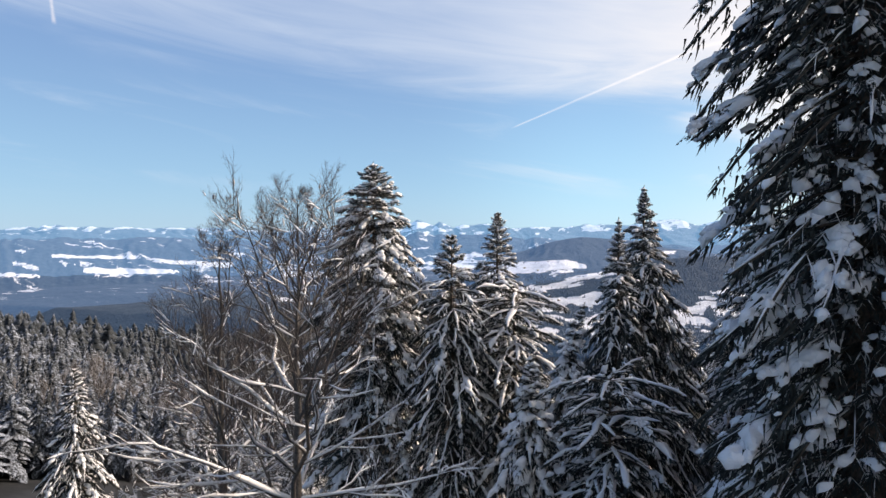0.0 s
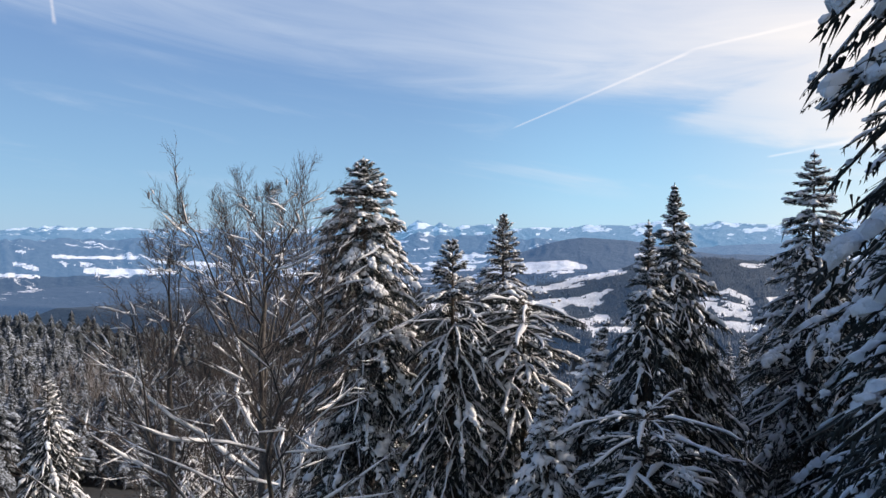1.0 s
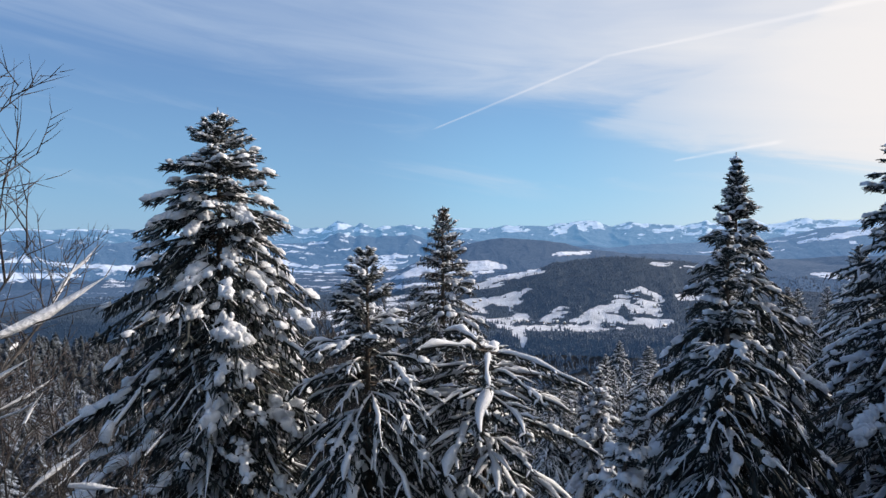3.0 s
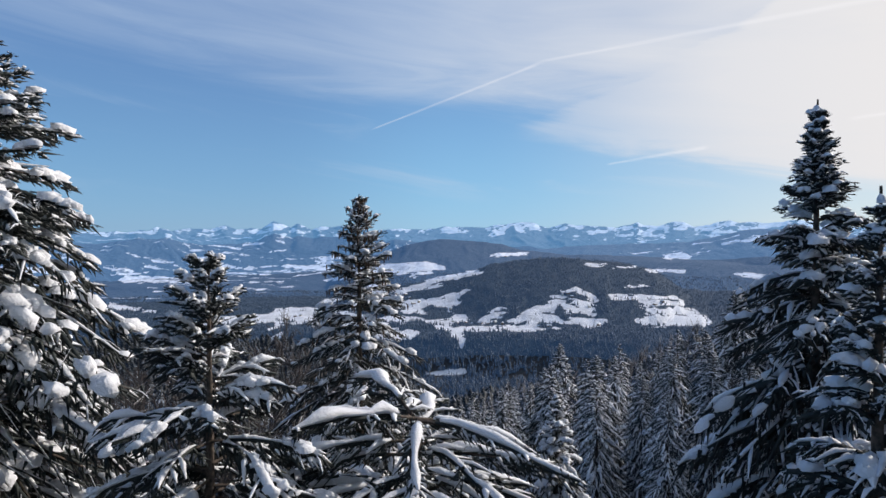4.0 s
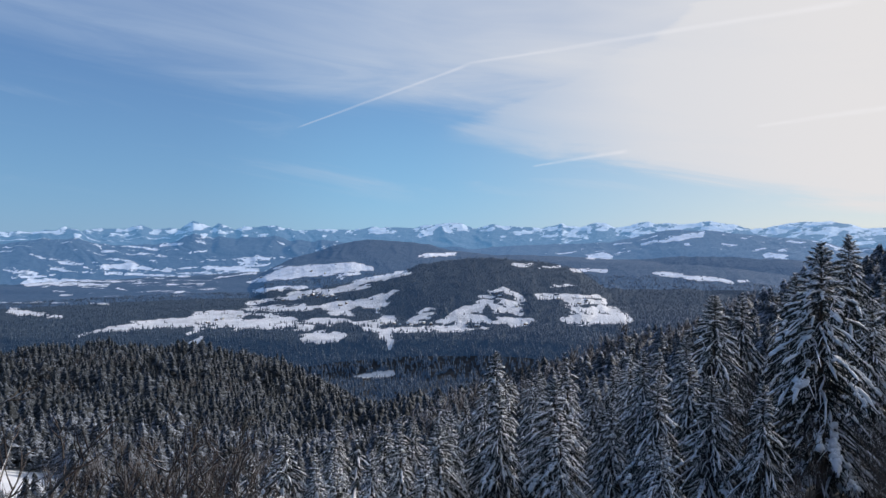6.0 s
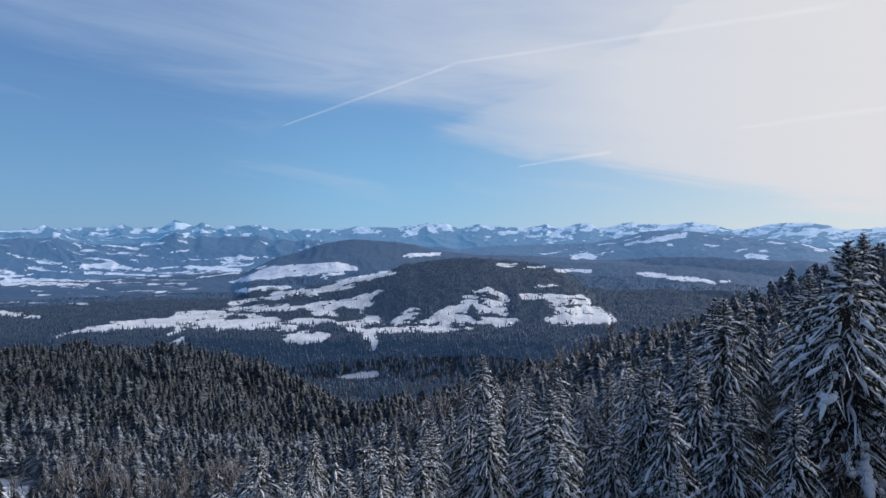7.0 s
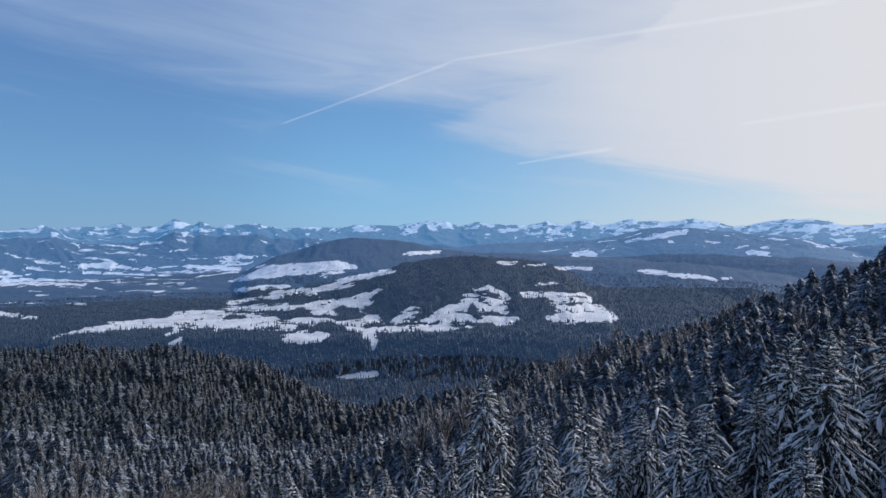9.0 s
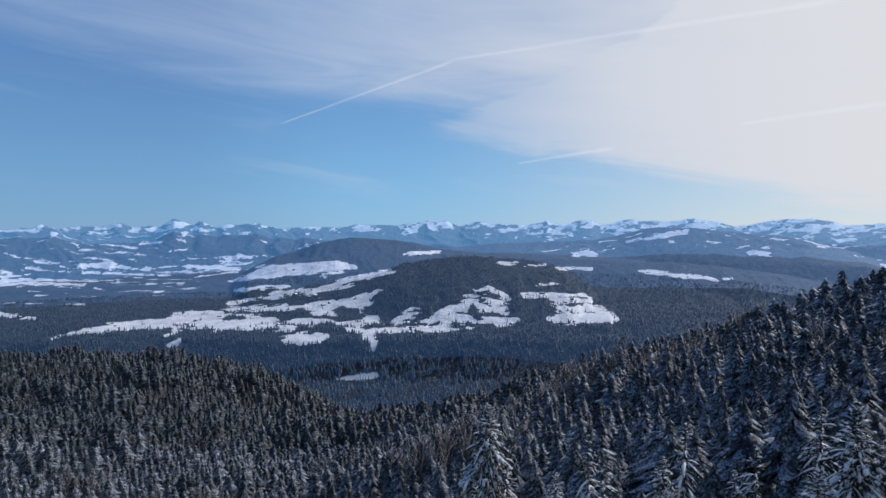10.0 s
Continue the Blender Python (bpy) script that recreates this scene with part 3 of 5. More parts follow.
# ---------------------------------------------------------------- conifers
def conifer_parts(seed, height, k, power, r0=0.0, cap=3.2, gap=0.34, per=6, droop=1.0, snow=1.0, reach=14.0, bend=(0.0, 0.0),
                  side=4, twigs=80, lift=45.0, cones=0, leader=0.5, ribbon=1.0, cushions=2.0, twig_size=0.75, fine=False, mass=0.6, arch=0.0, shoot=0.42, strands=10, frost=0.2, clump=1.0, spread=0.25, even=0.0, vary=(0.68, 1.15), quilt=0.0, laden=0.65, plate=1.0, sprays=42, open_side=None, dead=0):
    """The meshes of a snow-laden conifer, base at the origin."""
    rng = np.random.default_rng(seed)
    bend = np.array([bend[0], bend[1], 0.0])

    def stem(h):
        h = np.asarray(h, float)
        w = np.clip(h / height, 0, 1.05)[..., None] ** 4
        p = w * bend
        p[..., 2] += h - 0.35 * np.linalg.norm(bend) * w[..., 0]
        return p

    hs = np.linspace(0, height + leader * 0.3, 26)
    trunk_r = np.interp(hs, [0, height * 0.5, height], [0.028 * height ** 0.75 * 1.3, 0.016 * height ** 0.75 * 1.2, 0.012])
    chunks_trunk = [sweep(stem(hs)[None], trunk_r[None], trunk_r[None], 8)]
    # levels of branches from the tip down
    d, levels = 0.12, []
    while d < min(reach, height * 0.85):
        levels.append(d)
        d += gap * (0.60 + 0.066 * d) if d < 6 else gap
    D = np.repeat(levels, per) + rng.uniform(-0.22, 0.22, len(levels) * per) * np.minimum(1, np.repeat(levels, per))
    N = len(D)
    az = np.tile(np.arange(per) * 2 * math.pi / per, len(levels)) + np.repeat(rng.uniform(0, 6.28, len(levels)), per) + rng.normal(0, 0.22, N)
    L = np.minimum(r0 + k * np.maximum(D, 0.05) ** power, cap + spread * rng.normal(0, 1, N)) * rng.uniform(vary[0], vary[1], N)
    if open_side:
        turn_to = np.abs((az - open_side[0] + math.pi) % (2 * math.pi) - math.pi)
        L = L * np.where((turn_to < open_side[1]) & (D > 4), rng.uniform(0.25, 0.6, N), 1.0)
    L = np.maximum(L, 0.11)
    far_down = smooth(0.0, 5.0, D)
    el = np.radians(lift * (1 - far_down) - 6 * far_down + rng.normal(0, 7, N))
    sag = np.maximum(droop * (0.12 + 0.48 * smooth(0.2, 4.0, D)), arch) * rng.uniform(0.65, 1.3, N)
    K = 7
    s = np.linspace(0, 1, K)
    out = L[:, None] * s * np.cos(el)[:, None]
    up = L[:, None] * (np.sin(el)[:, None] * s - sag[:, None] * s ** 2 + 0.16 * sag[:, None] * s ** 4)
    wig = np.cumsum(rng.normal(0, 0.03, (N, K)), 1) * L[:, None]
    P = stem(height - D)[:, None] + np.stack([np.cos(az)[:, None] * out - np.sin(az)[:, None] * wig,
                                              np.sin(az)[:, None] * out + np.cos(az)[:, None] * wig, up], -1)
    thick = (0.008 + 0.011 * L)[:, None] * np.linspace(1, 0.25, K)
    chunks_branch = [sweep(P[:, ::2], thick[:, ::2], thick[:, ::2], 3)]
    # side shoots
    M = 2 * side
    share = np.tile(np.linspace(0.2, 0.97, side), 2)[None] + rng.uniform(-0.06, 0.06, (N, M))
    start, way = along(P, share)
    sign = np.repeat([1.0, -1.0], side)
    turn = sign * np.radians(rng.uniform(35, 65, (N, M)))
    heading = np.arctan2(way[..., 1], way[..., 0]) + turn
    sl = (L[:, None] * shoot * (1.12 - share) + 0.10) * rng.uniform(0.7, 1.25, (N, M))
    sl = sl * (0.35 + 0.65 * smooth(0.0, 0.9, D))[:, None]
    ks = np.linspace(0, 1, 3)
    fall = droop * rng.uniform(0.25, 0.8, (N, M)) * (0.3 + 0.7 * far_down[:, None]) - 0.15 * (1 - far_down[:, None])
    S = start[..., None, :] + sl[..., None, None] * np.stack([
        np.cos(heading)[..., None] * ks, np.sin(heading)[..., None] * ks, way[..., 2][..., None] * 0.5 * ks - fall[..., None] * ks ** 1.7], -1)
    S = S.reshape(-1, 3, 3)
    slim = 0.4 if fine else 0.8
    needles = [sweep(P[:, 1:], (mass * (0.03 + 0.02 * L))[:, None] * np.array([0.7, 0.9, 1, 1, 0.8, 0.3]), 0.03, 3, 1.2),
               spikes(S[:, 0], S[:, 1] * 1.25 - S[:, 0] * 0.25, (0.010 + 0.02 * sl.ravel()) * slim), spikes(S[:, 1], S[:, 2], (0.010 + 0.018 * sl.ravel()) * slim)]
    # the flat mass of every frond, widest beyond its middle, its edges hanging: short overlapping sprays
    fb = np.repeat(np.arange(N), np.maximum((sprays * (0.25 + L)).astype(int), 4))
    fs = rng.uniform(0.05, 1.0, len(fb)) ** 0.8
    broad = plate * (0.04 + 0.13 * L[fb]) * np.interp(fs, [0, 0.2, 0.6, 0.85, 1], [0.2, 0.6, 1.0, 0.8, 0.2])
    fc, fw = along(P[fb], fs[:, None])
    fc, fw = fc[:, 0], fw[:, 0]
    across = np.cross(fw, [0, 0, 1.0])
    across /= np.linalg.norm(across, axis=1, keepdims=True) + 1e-9
    off = rng.uniform(-1, 1, len(fb))
    fc = fc + across * (off * broad)[:, None] - np.stack([off * 0, off * 0, 0.4 * np.abs(off) * broad + rng.uniform(0, 0.05, len(fb))], -1)
    fd = fw * 0.75 + across * (np.sign(off) * rng.uniform(0.1, 0.8, len(fb)))[:, None] + [0, 0, -0.25] + rng.normal(0, 0.22, (len(fb), 3))
    fd[:, 2] -= droop * 0.45 * far_down[fb] * rng.uniform(0, 1, len(fb))
    fl = rng.uniform(0.10, 0.26, len(fb)) * np.clip(0.4 + 0.35 * L[fb], 0.4, 1.1) * (0.75 if fine else 1.25 if twig_size > 1 else 1.0)
    needles.append(spikes(fc, fc + fd * fl[:, None], np.clip(fl * 0.15, 0.012, 0.030) * (1.5 if sprays < 20 else 1.0)))
    # needle sprays: short twigs to both sides of the shoots and hanging under them
    pick = rng.integers(0, len(S), N * twigs)
    q = rng.uniform(0.02, 1.0, len(pick))
    a, w = along(S[pick], q[:, None])
    a, w = a[:, 0], w[:, 0]
    flat = np.cross(w, [0, 0, 1.0]) * rng.choice([-1.0, 1.0], (len(pick), 1))
    hang = np.where(rng.uniform(0, 1, (len(pick), 1)) < (0.6 if fine else 0.45), 1.0, 0.15)
    hang = hang * droop * np.repeat(far_down * 0.9 + 0.1, M)[pick][:, None]
    dirn = w * 0.6 + flat * rng.uniform(0.1, 0.9, (len(pick), 1)) + hang * np.array([0, 0, -0.95]) + rng.normal(0, 0.18, (len(pick), 3))
    dirn /= np.linalg.norm(dirn, axis=1, keepdims=True)
    tl = rng.uniform(0.09, 0.30, len(pick)) * np.clip(sl.ravel()[pick] / 0.5, 0.35, 1.1) * twig_size
    tw = np.clip(tl * 0.19, 0.014, 0.036)
    needles.append(spikes(a, a + dirn * tl[:, None], tw))
    # hanging strands under the boughs
    sn = N * strands
    b = rng.integers(0, N, sn)
    c, w2 = along(P[b], rng.uniform(0.12, 1.0, (sn, 1)))
    c = c[:, 0] + np.clip(rng.normal(0, 1, (sn, 3)), -1.4, 1.4) * [1, 1, 0.2] * (0.02 + 0.05 * L[b][:, None])
    ln = rng.uniform(0.10, 0.34, sn) * np.clip(L[b] / 1.4, 0.3, 1.15) * (0.4 + 0.6 * far_down[b]) * (0.6 if fine else 1.0)
    lean = w2[:, 0] * 0.4 + rng.normal(0, 0.2, (sn, 3)) + [0, 0, -0.9]
    needles.append(spikes(c, c + lean * ln[:, None], np.clip(ln * 0.12, 0.010, 0.034)))
    # frost of snow on the upper twigs
    lit = (dirn[:, 2] > -0.55) & (rng.uniform(0, 1, len(pick)) < frost)
    up = np.array([0, 0, 1.0])
    dusting = spikes(a[lit] + up * tw[lit][:, None] * 0.7, (a + dirn * tl[:, None] * 0.9)[lit] + up * tw[lit][:, None] * 0.9, tw[lit] * 1.35)
    # snow: ribbons on the boughs, fingers on the side shoots, and cushions towards the ends
    KP = 8
    sp = np.linspace(0.2, 1.0, KP)
    up_pad, _ = along(P, np.tile(sp, (N, 1)))
    wave = np.sin(sp * rng.uniform(7, 14, (N, 1)) + rng.uniform(0, 6.28, (N, 1))) * 0.5 + rng.normal(0, 0.25, (N, KP))
    lump = np.clip(0.45 + wave + 0.4 * sp, 0.0, 1.6) * np.interp(sp, [0.1, 0.35, 0.75, 0.95, 1.0], [0.25, 0.8, 1.1, 0.9, 0.2])
    lump = lump * (1 - even) + even * (0.85 + 0.35 * wave) * np.interp(sp, [0.1, 0.35, 0.9, 1.0], [0.5, 1.0, 0.8, 0.25])
    lump = np.clip(lump, 0, 1.6)
    rise = np.gradient(up_pad, axis=1)
    level = np.hypot(rise[..., 0], rise[..., 1]) / (np.linalg.norm(rise, axis=2) + 1e-9)
    lump = lump * np.clip((level - 0.3) / 0.4, 0.2, 1)
    coat = np.where(rng.uniform(0, 1, N) < (0.05 if even else 0.4), 0.0, rng.uniform(0.5, 1.3, N))
    body = snow * ribbon * (0.025 + 0.022 * L) * coat
    lie = 0.02 + 0.5 * body[:, None] * lump
    on = coat > 0
    pads = [sweep((up_pad + lie[..., None] * [0, 0, 1])[on], (body[:, None] * 1.3 * lump)[on], (body[:, None] * lump)[on], 5, 0.4)]
    pads.append(dusting)
    # rime on the sprays that lie open to the sky
    rime = (rng.uniform(0, 1, len(fb)) < 0.10 + 1.3 * frost) & (fd[:, 2] > -0.75)
    fat = np.clip(fl * 0.15, 0.012, 0.030)[rime]
    pads.append(spikes(fc[rime] + [0, 0, 0.018], (fc + fd * fl[:, None] * 0.85)[rime] + [0, 0, 0.022], fat * 1.15))
    lf = rng.uniform(0.5, 1.4, (N, M)) * (rng.uniform(0, 1, (N, M)) > 0.5) * np.where(coat > 0, 1.0, 0.3)[:, None]
    sb = snow * ribbon * (0.014 + 0.048 * sl.reshape(-1, 1)) * lf.reshape(-1, 1)
    reach_s = S[:, 2] - S[:, 0]
    level = np.hypot(reach_s[:, 0], reach_s[:, 1]) / (np.linalg.norm(reach_s, axis=1) + 1e-9)
    sb = sb * np.clip((level - 0.45) / 0.4, 0.15, 1)[:, None]
    shape = np.array([0.5, 1.15, 0.35])
    drop = S + ((0.02 + 0.4 * sb) * shape)[..., None] * [0, 0, 1]
    on = lf.ravel() > 0
    pads.append(sweep(drop[on], (sb * shape)[on], (sb * shape * 0.8)[on], 5, 0.4))
    # quilts of snow pressed down over the outer boughs
    if quilt:
        heavy = np.where(rng.uniform(0, 1, N) < laden, rng.uniform(0.6, 1.25, N), 0.0) * smooth(0.1, 1.6, D)
        many = np.where(heavy > 0, np.clip(9.5 * plate * (0.35 + L), 4, 26), 0).astype(int)
        b = np.repeat(np.arange(N), many)
        wave, phase = rng.uniform(6, 13, N), rng.uniform(0, 6.28, N)
        at = rng.uniform(0.22, 1.0, len(b)) ** 0.8
        keep = np.sin(at * wave[b] + phase[b]) > -0.25
        b, at = b[keep], at[keep]
        c, w = along(P[b], at[:, None])
        w = w[:, 0]
        sideways = np.cross(w, [0, 0, 1.0]) * (np.clip(rng.normal(0, 0.5, len(b)), -1, 1) * plate * (0.03 + 0.12 * L[b]) * np.interp(at, [0, 0.3, 0.65, 1], [0.2, 0.8, 1, 0.3]))[:, None]
        size = quilt * heavy[b] * rng.uniform(0.45, 1.3, len(b))
        half = size[:, None] * np.stack([0.070 + 0.034 * L[b], 0.050 + 0.024 * L[b], 0.042 + 0.014 * L[b]], -1)
        lower = 0.35 * np.linalg.norm(sideways, axis=1)
        c = c[:, 0] + sideways + np.stack([lower * 0, lower * 0, 0.06 + 0.012 * L[b] - lower], -1)
        pads += list(pillows(c, w + rng.normal(0, 0.2, w.shape), half, rng, 3, 7 if sprays > 20 else 5))
    nc = int(cushions * N)
    if nc:
        b = rng.integers(0, N, nc)
        b = b[(D[b] > 0.12)]
        c, w = along(P[b], rng.uniform(0.45, 0.97, (len(b), 1)))
        c2, w2 = along(S.reshape(N, M, 3, 3)[b, rng.integers(0, M, len(b))], rng.uniform(0.1, 0.9, (len(b), 1)))
        off = rng.uniform(0, 1, (len(b), 1)) < 0.55
        c, w = np.where(off, c2[:, 0], c[:, 0]), np.where(off, w2[:, 0], w[:, 0])
        sz = snow * rng.uniform(0.45, 1.15, (len(b), 1)) * (0.75 + 0.25 * smooth(0, 3, D[b])[:, None])
        half = sz * clump * np.stack([0.085 + 0.016 * L[b], 0.07 + 0.012 * L[b], 0.055 + 0.002 * L[b]], -1)
        c = c + [0, 0, 0.03]
        tip = stem(np.array([height + 0.02]))
        c, w = np.concatenate([c, tip]), np.concatenate([w, [[1.0, 0.2, 0.1]]])
        half = np.concatenate([half, [[0.055, 0.05, 0.06] if leader else [0.02, 0.02, 0.02]]])
        pads += list(pillows(c, w, half, rng, 3, 7))
    if dead:
        dh, da = rng.uniform(0.25 * height, 0.80 * height, dead), rng.uniform(0, 6.28, dead)
        dl = rng.uniform(0.5, 1.7, dead)
        way = np.stack([np.cos(da), np.sin(da), rng.uniform(-0.25, 0.2, dead)], -1) * dl[:, None]
        base = stem(dh)
        sticks = np.stack([base, base + way * 0.5 + rng.normal(0, 0.06, (dead, 3)), base + way + rng.normal(0, 0.1, (dead, 3))], 1)
        thin = np.array([[0.013, 0.009, 0.003]])
        chunks_branch.append(sweep(sticks, thin, thin, 4))
    made = [("trunk", mesh_of("trunk", chunks_trunk, BARK)), ("bough_wood", mesh_of("bough_wood", chunks_branch, BARK)),
            ("crown", mesh_of("crown", needles, NEEDLES)), ("snow_load", mesh_of("snow_load", pads, SNOW))]
    if cones:
        top = np.where(np.repeat(D, M) < 3.2)[0]
        pick = rng.choice(top, cones)
        a, _ = along(S[pick], rng.uniform(0.2, 1, (cones, 1)))
        a = a[:, 0]
        C = np.array([[[0, 0, 0], [0, 0, -0.06], [0, 0, -0.14]]])
        cw = np.array([[0.012, 0.021, 0.007]])
        one = mesh_of("cone", [sweep(C, cw, cw, 6)], CONES)
        made += [("cone", one, p) for p in a]
    return made


def pillows(C, way, half, rng, rings=4, sides=9):
    """Lumpy rounded cushions of snow at C, drawn out along way; half: length, width and height."""
    N = len(C)
    t = way * [1, 1, 0.75]
    t /= np.linalg.norm(t, axis=1, keepdims=True) + 1e-9
    s = np.cross(t, [0.01, 0.02, 1.0])
    s /= np.linalg.norm(s, axis=1, keepdims=True) + 1e-9
    u = np.cross(s, t)
    ph = np.linspace(0.12, 2.05, rings)
    th = np.arange(sides) * 2 * math.pi / sides
    lump = rng.uniform(0.66, 1.28, (N, rings, sides)) * rng.uniform(0.65, 1.3, (N, 1, sides))
    a = (np.sin(ph)[None, :, None] * np.cos(th) * lump * half[:, 0, None, None])[..., None] * t[:, None, None]
    b = (np.sin(ph)[None, :, None] * np.sin(th) * lump * half[:, 1, None, None])[..., None] * s[:, None, None]
    h = np.cos(ph) * np.where(np.cos(ph) < 0, 0.9, 1.0)
    c = (h[None, :, None] * lump ** 0.5 * half[:, 2, None, None])[..., None] * u[:, None, None]
    V = C[:, None, None] + a + b + c
    tip = C + u * half[:, 2:3] * 1.02
    i = np.arange(sides)
    ring = np.arange(rings - 1)[:, None] * sides
    q = np.stack([ring + i, ring + sides + i, ring + sides + (i + 1) % sides, ring + (i + 1) % sides], -1).reshape(-1, 4)
    n = rings * sides + 1
    V = np.concatenate([V.reshape(N, -1, 3), tip[:, None]], 1)
    cap = np.stack([np.full(sides, n - 1), i, (i + 1) % sides, (i + 1) % sides], -1)[:, :3]
    base = np.arange(N)[:, None, None] * n
    return (V.reshape(-1, 3), (base + q).reshape(-1, 4)), (np.zeros((0, 3)), (base + cap).reshape(-1, 3))


PART_LABEL = {"snow_load": "thick fresh snow lying on the boughs", "crown": "dark green needle sprays", "cone": "brown hanging cone"}


def conifer(name, x, y, top, label, category="tree", group="", sink=0.4, **shape):
    z = ground_at(x, y) - sink
    thing = new(name)
    thing.location = (x, y, z)
    thing.rotation_euler[2] = shape.pop("turn", 0.0)
    for n, me, *at in conifer_parts(height=top - z, **shape):
        made = part(n, me, thing, PART_LABEL.get(n, ""))
        if at:
            made.location = at[0]
    return tagged(thing, label, category, group)


GROUP = "conifers on the hilltop"
conifer("fir_tree", -13.6, 27.2, 27.3, "tall dark fir heaped with snow beside the bare beech", group=GROUP, seed=1, plate=1.15, k=0.96, power=0.68, cap=3.0, snow=1.1, droop=0.85, reach=15, lift=24, cushions=2.2, clump=1.1, gap=0.40, per=8, side=5, frost=0.2, sprays=30, twigs=36, strands=12, ribbon=0.5, quilt=1.25, laden=0.85)
conifer("spruce_tree", -9.5, 26.75, 23.85, "slender spruce with snow-covered drooping boughs", group=GROUP, seed=2, plate=0.6, k=0.58, power=0.86, r0=0.22, cap=2.5, droop=1.25, reach=12, gap=0.46, per=6, ribbon=1.0, cushions=1.0, clump=1.2, even=0.4, strands=16, sprays=30, twigs=45, quilt=1.05, laden=0.8)
conifer("spruce_tree", -9.5, 34.3, 25.1, "tall spruce with snow pads and brown cones", group=GROUP, seed=3, plate=0.7, k=0.48, power=0.95, r0=0.2, cap=2.3, spread=0.2, droop=0.75, reach=13, cones=260, sprays=20, twigs=60, strands=20, snow=1.1, gap=0.44, per=8, side=6, cushions=1.8, clump=1.1, ribbon=0.7, twig_size=0.6, fine=True, mass=0.2, shoot=0.36, vary=(0.55, 1.08), frost=0.12, quilt=1.05, laden=0.75)
conifer("spruce_tree", -7.1, 28.6, 21.45, "blunt-topped spruce with long arching snow-laden boughs", group=GROUP, seed=4, plate=0.5, k=0.10, power=0.8, r0=2.35, cap=3.0, droop=1.0, reach=9, lift=12, gap=0.80, leader=0, per=7, ribbon=1.25, cushions=0.6, arch=0.42, even=0.7, strands=44, sprays=28, twigs=50, mass=0.8, quilt=0.9, laden=0.8)
conifer("spruce_tree", -1.4, 28.0, 25.9, "steep pointed spruce, dark with snow-striped boughs", group=GROUP, seed=5, plate=0.75, k=0.42, power=0.95, cap=2.9, droop=1.3, reach=14, ribbon=0.9, gap=0.32, per=7, cushions=0.8, clump=1.3, sprays=26, twigs=36, mass=0.9, snow=1.05, quilt=1.05, laden=0.75, strands=16)
conifer("spruce_tree", -2.15, 24.9, 24.5, "thin spruce grown in front of its taller neighbour", group=GROUP, seed=6, plate=0.7, k=0.36, power=0.95, cap=2.3, droop=1.4, reach=11, ribbon=0.9, gap=0.32, clump=1.1, mass=0.9, sprays=26, twigs=30, cushions=0.8, snow=0.95, quilt=1.05, laden=0.75, strands=16)
conifer("fir_tree", 3.8, 32.4, 27.4, "tall fir with regular tiers of snowy boughs", group=GROUP, seed=7, plate=0.8, k=0.62, power=0.76, cap=3.4, droop=0.75, reach=14, gap=0.5, lift=22, ribbon=1.0, sprays=26, twigs=30, clump=1.2, per=8, quilt=1.05, laden=0.8)
conifer("fir_tree", 2.6, 10.9, 37.0, "huge old fir in shade, clumps of blue snow on it", group=GROUP, seed=8, plate=1.1, k=1.0, power=0.45, cap=2.4, spread=0.22, droop=0.95, reach=25, snow=1.0, twigs=30, strands=14, side=6, sprays=24, gap=0.34, per=12, cushions=1.6, clump=1.2, ribbon=0.3, twig_size=0.5, fine=True, mass=0.3, shoot=0.28, lift=4, frost=0.1, vary=(0.55, 1.06), quilt=1.3, laden=0.36, open_side=(-1.72, 0.42), dead=260)
conifer("fir_tree", 3.0, 16.8, 25.5, "shaded fir standing behind the huge old fir", group=GROUP, seed=9, k=0.60, power=0.75, cap=3.0, droop=1.1, reach=11, snow=1.1, sprays=24, twigs=22, quilt=1.2)
conifer("young_spruce", -4.7, 21.3, 19.8, "young spruce bowed under a heavy coat of snow", group=GROUP, seed=10, k=0.55, power=0.8, cap=1.6, droop=1.9, reach=8, snow=1.3, ribbon=1.2, sprays=24, twigs=22, quilt=1.75, laden=0.95)
conifer("spruce_tree", -2.0, 20.5, 19.5, "shaded spruce with wide arching boughs of blue snow", group=GROUP, seed=11, plate=0.6, k=0.10, power=0.8, r0=2.1, cap=2.8, droop=1.0, reach=7, lift=12, gap=0.80, snow=0.95, leader=0, per=7, ribbon=1.25, cushions=0.6, arch=0.42, even=0.7, strands=44, sprays=28, twigs=50, mass=0.8, quilt=1.1, laden=0.85)
conifer("young_spruce", -4.6, 25.0, 21.6, "thin young spruce bent over by snow", group=GROUP, seed=12, k=0.35, power=0.7, cap=0.9, droop=1.8, reach=7, bend=(1.1, 0.4), snow=1.2, ribbon=1.2, sprays=24, twigs=22, quilt=1.75, laden=0.95)
conifer("young_spruce", -4.2, 44.2, 17.9, "young fir thickly covered with clean snow", group=GROUP, seed=13, k=0.5, power=0.75, cap=2.0, droop=1.2, reach=8, snow=1.4, ribbon=1.2, sprays=24, twigs=22, quilt=1.75, laden=0.95)


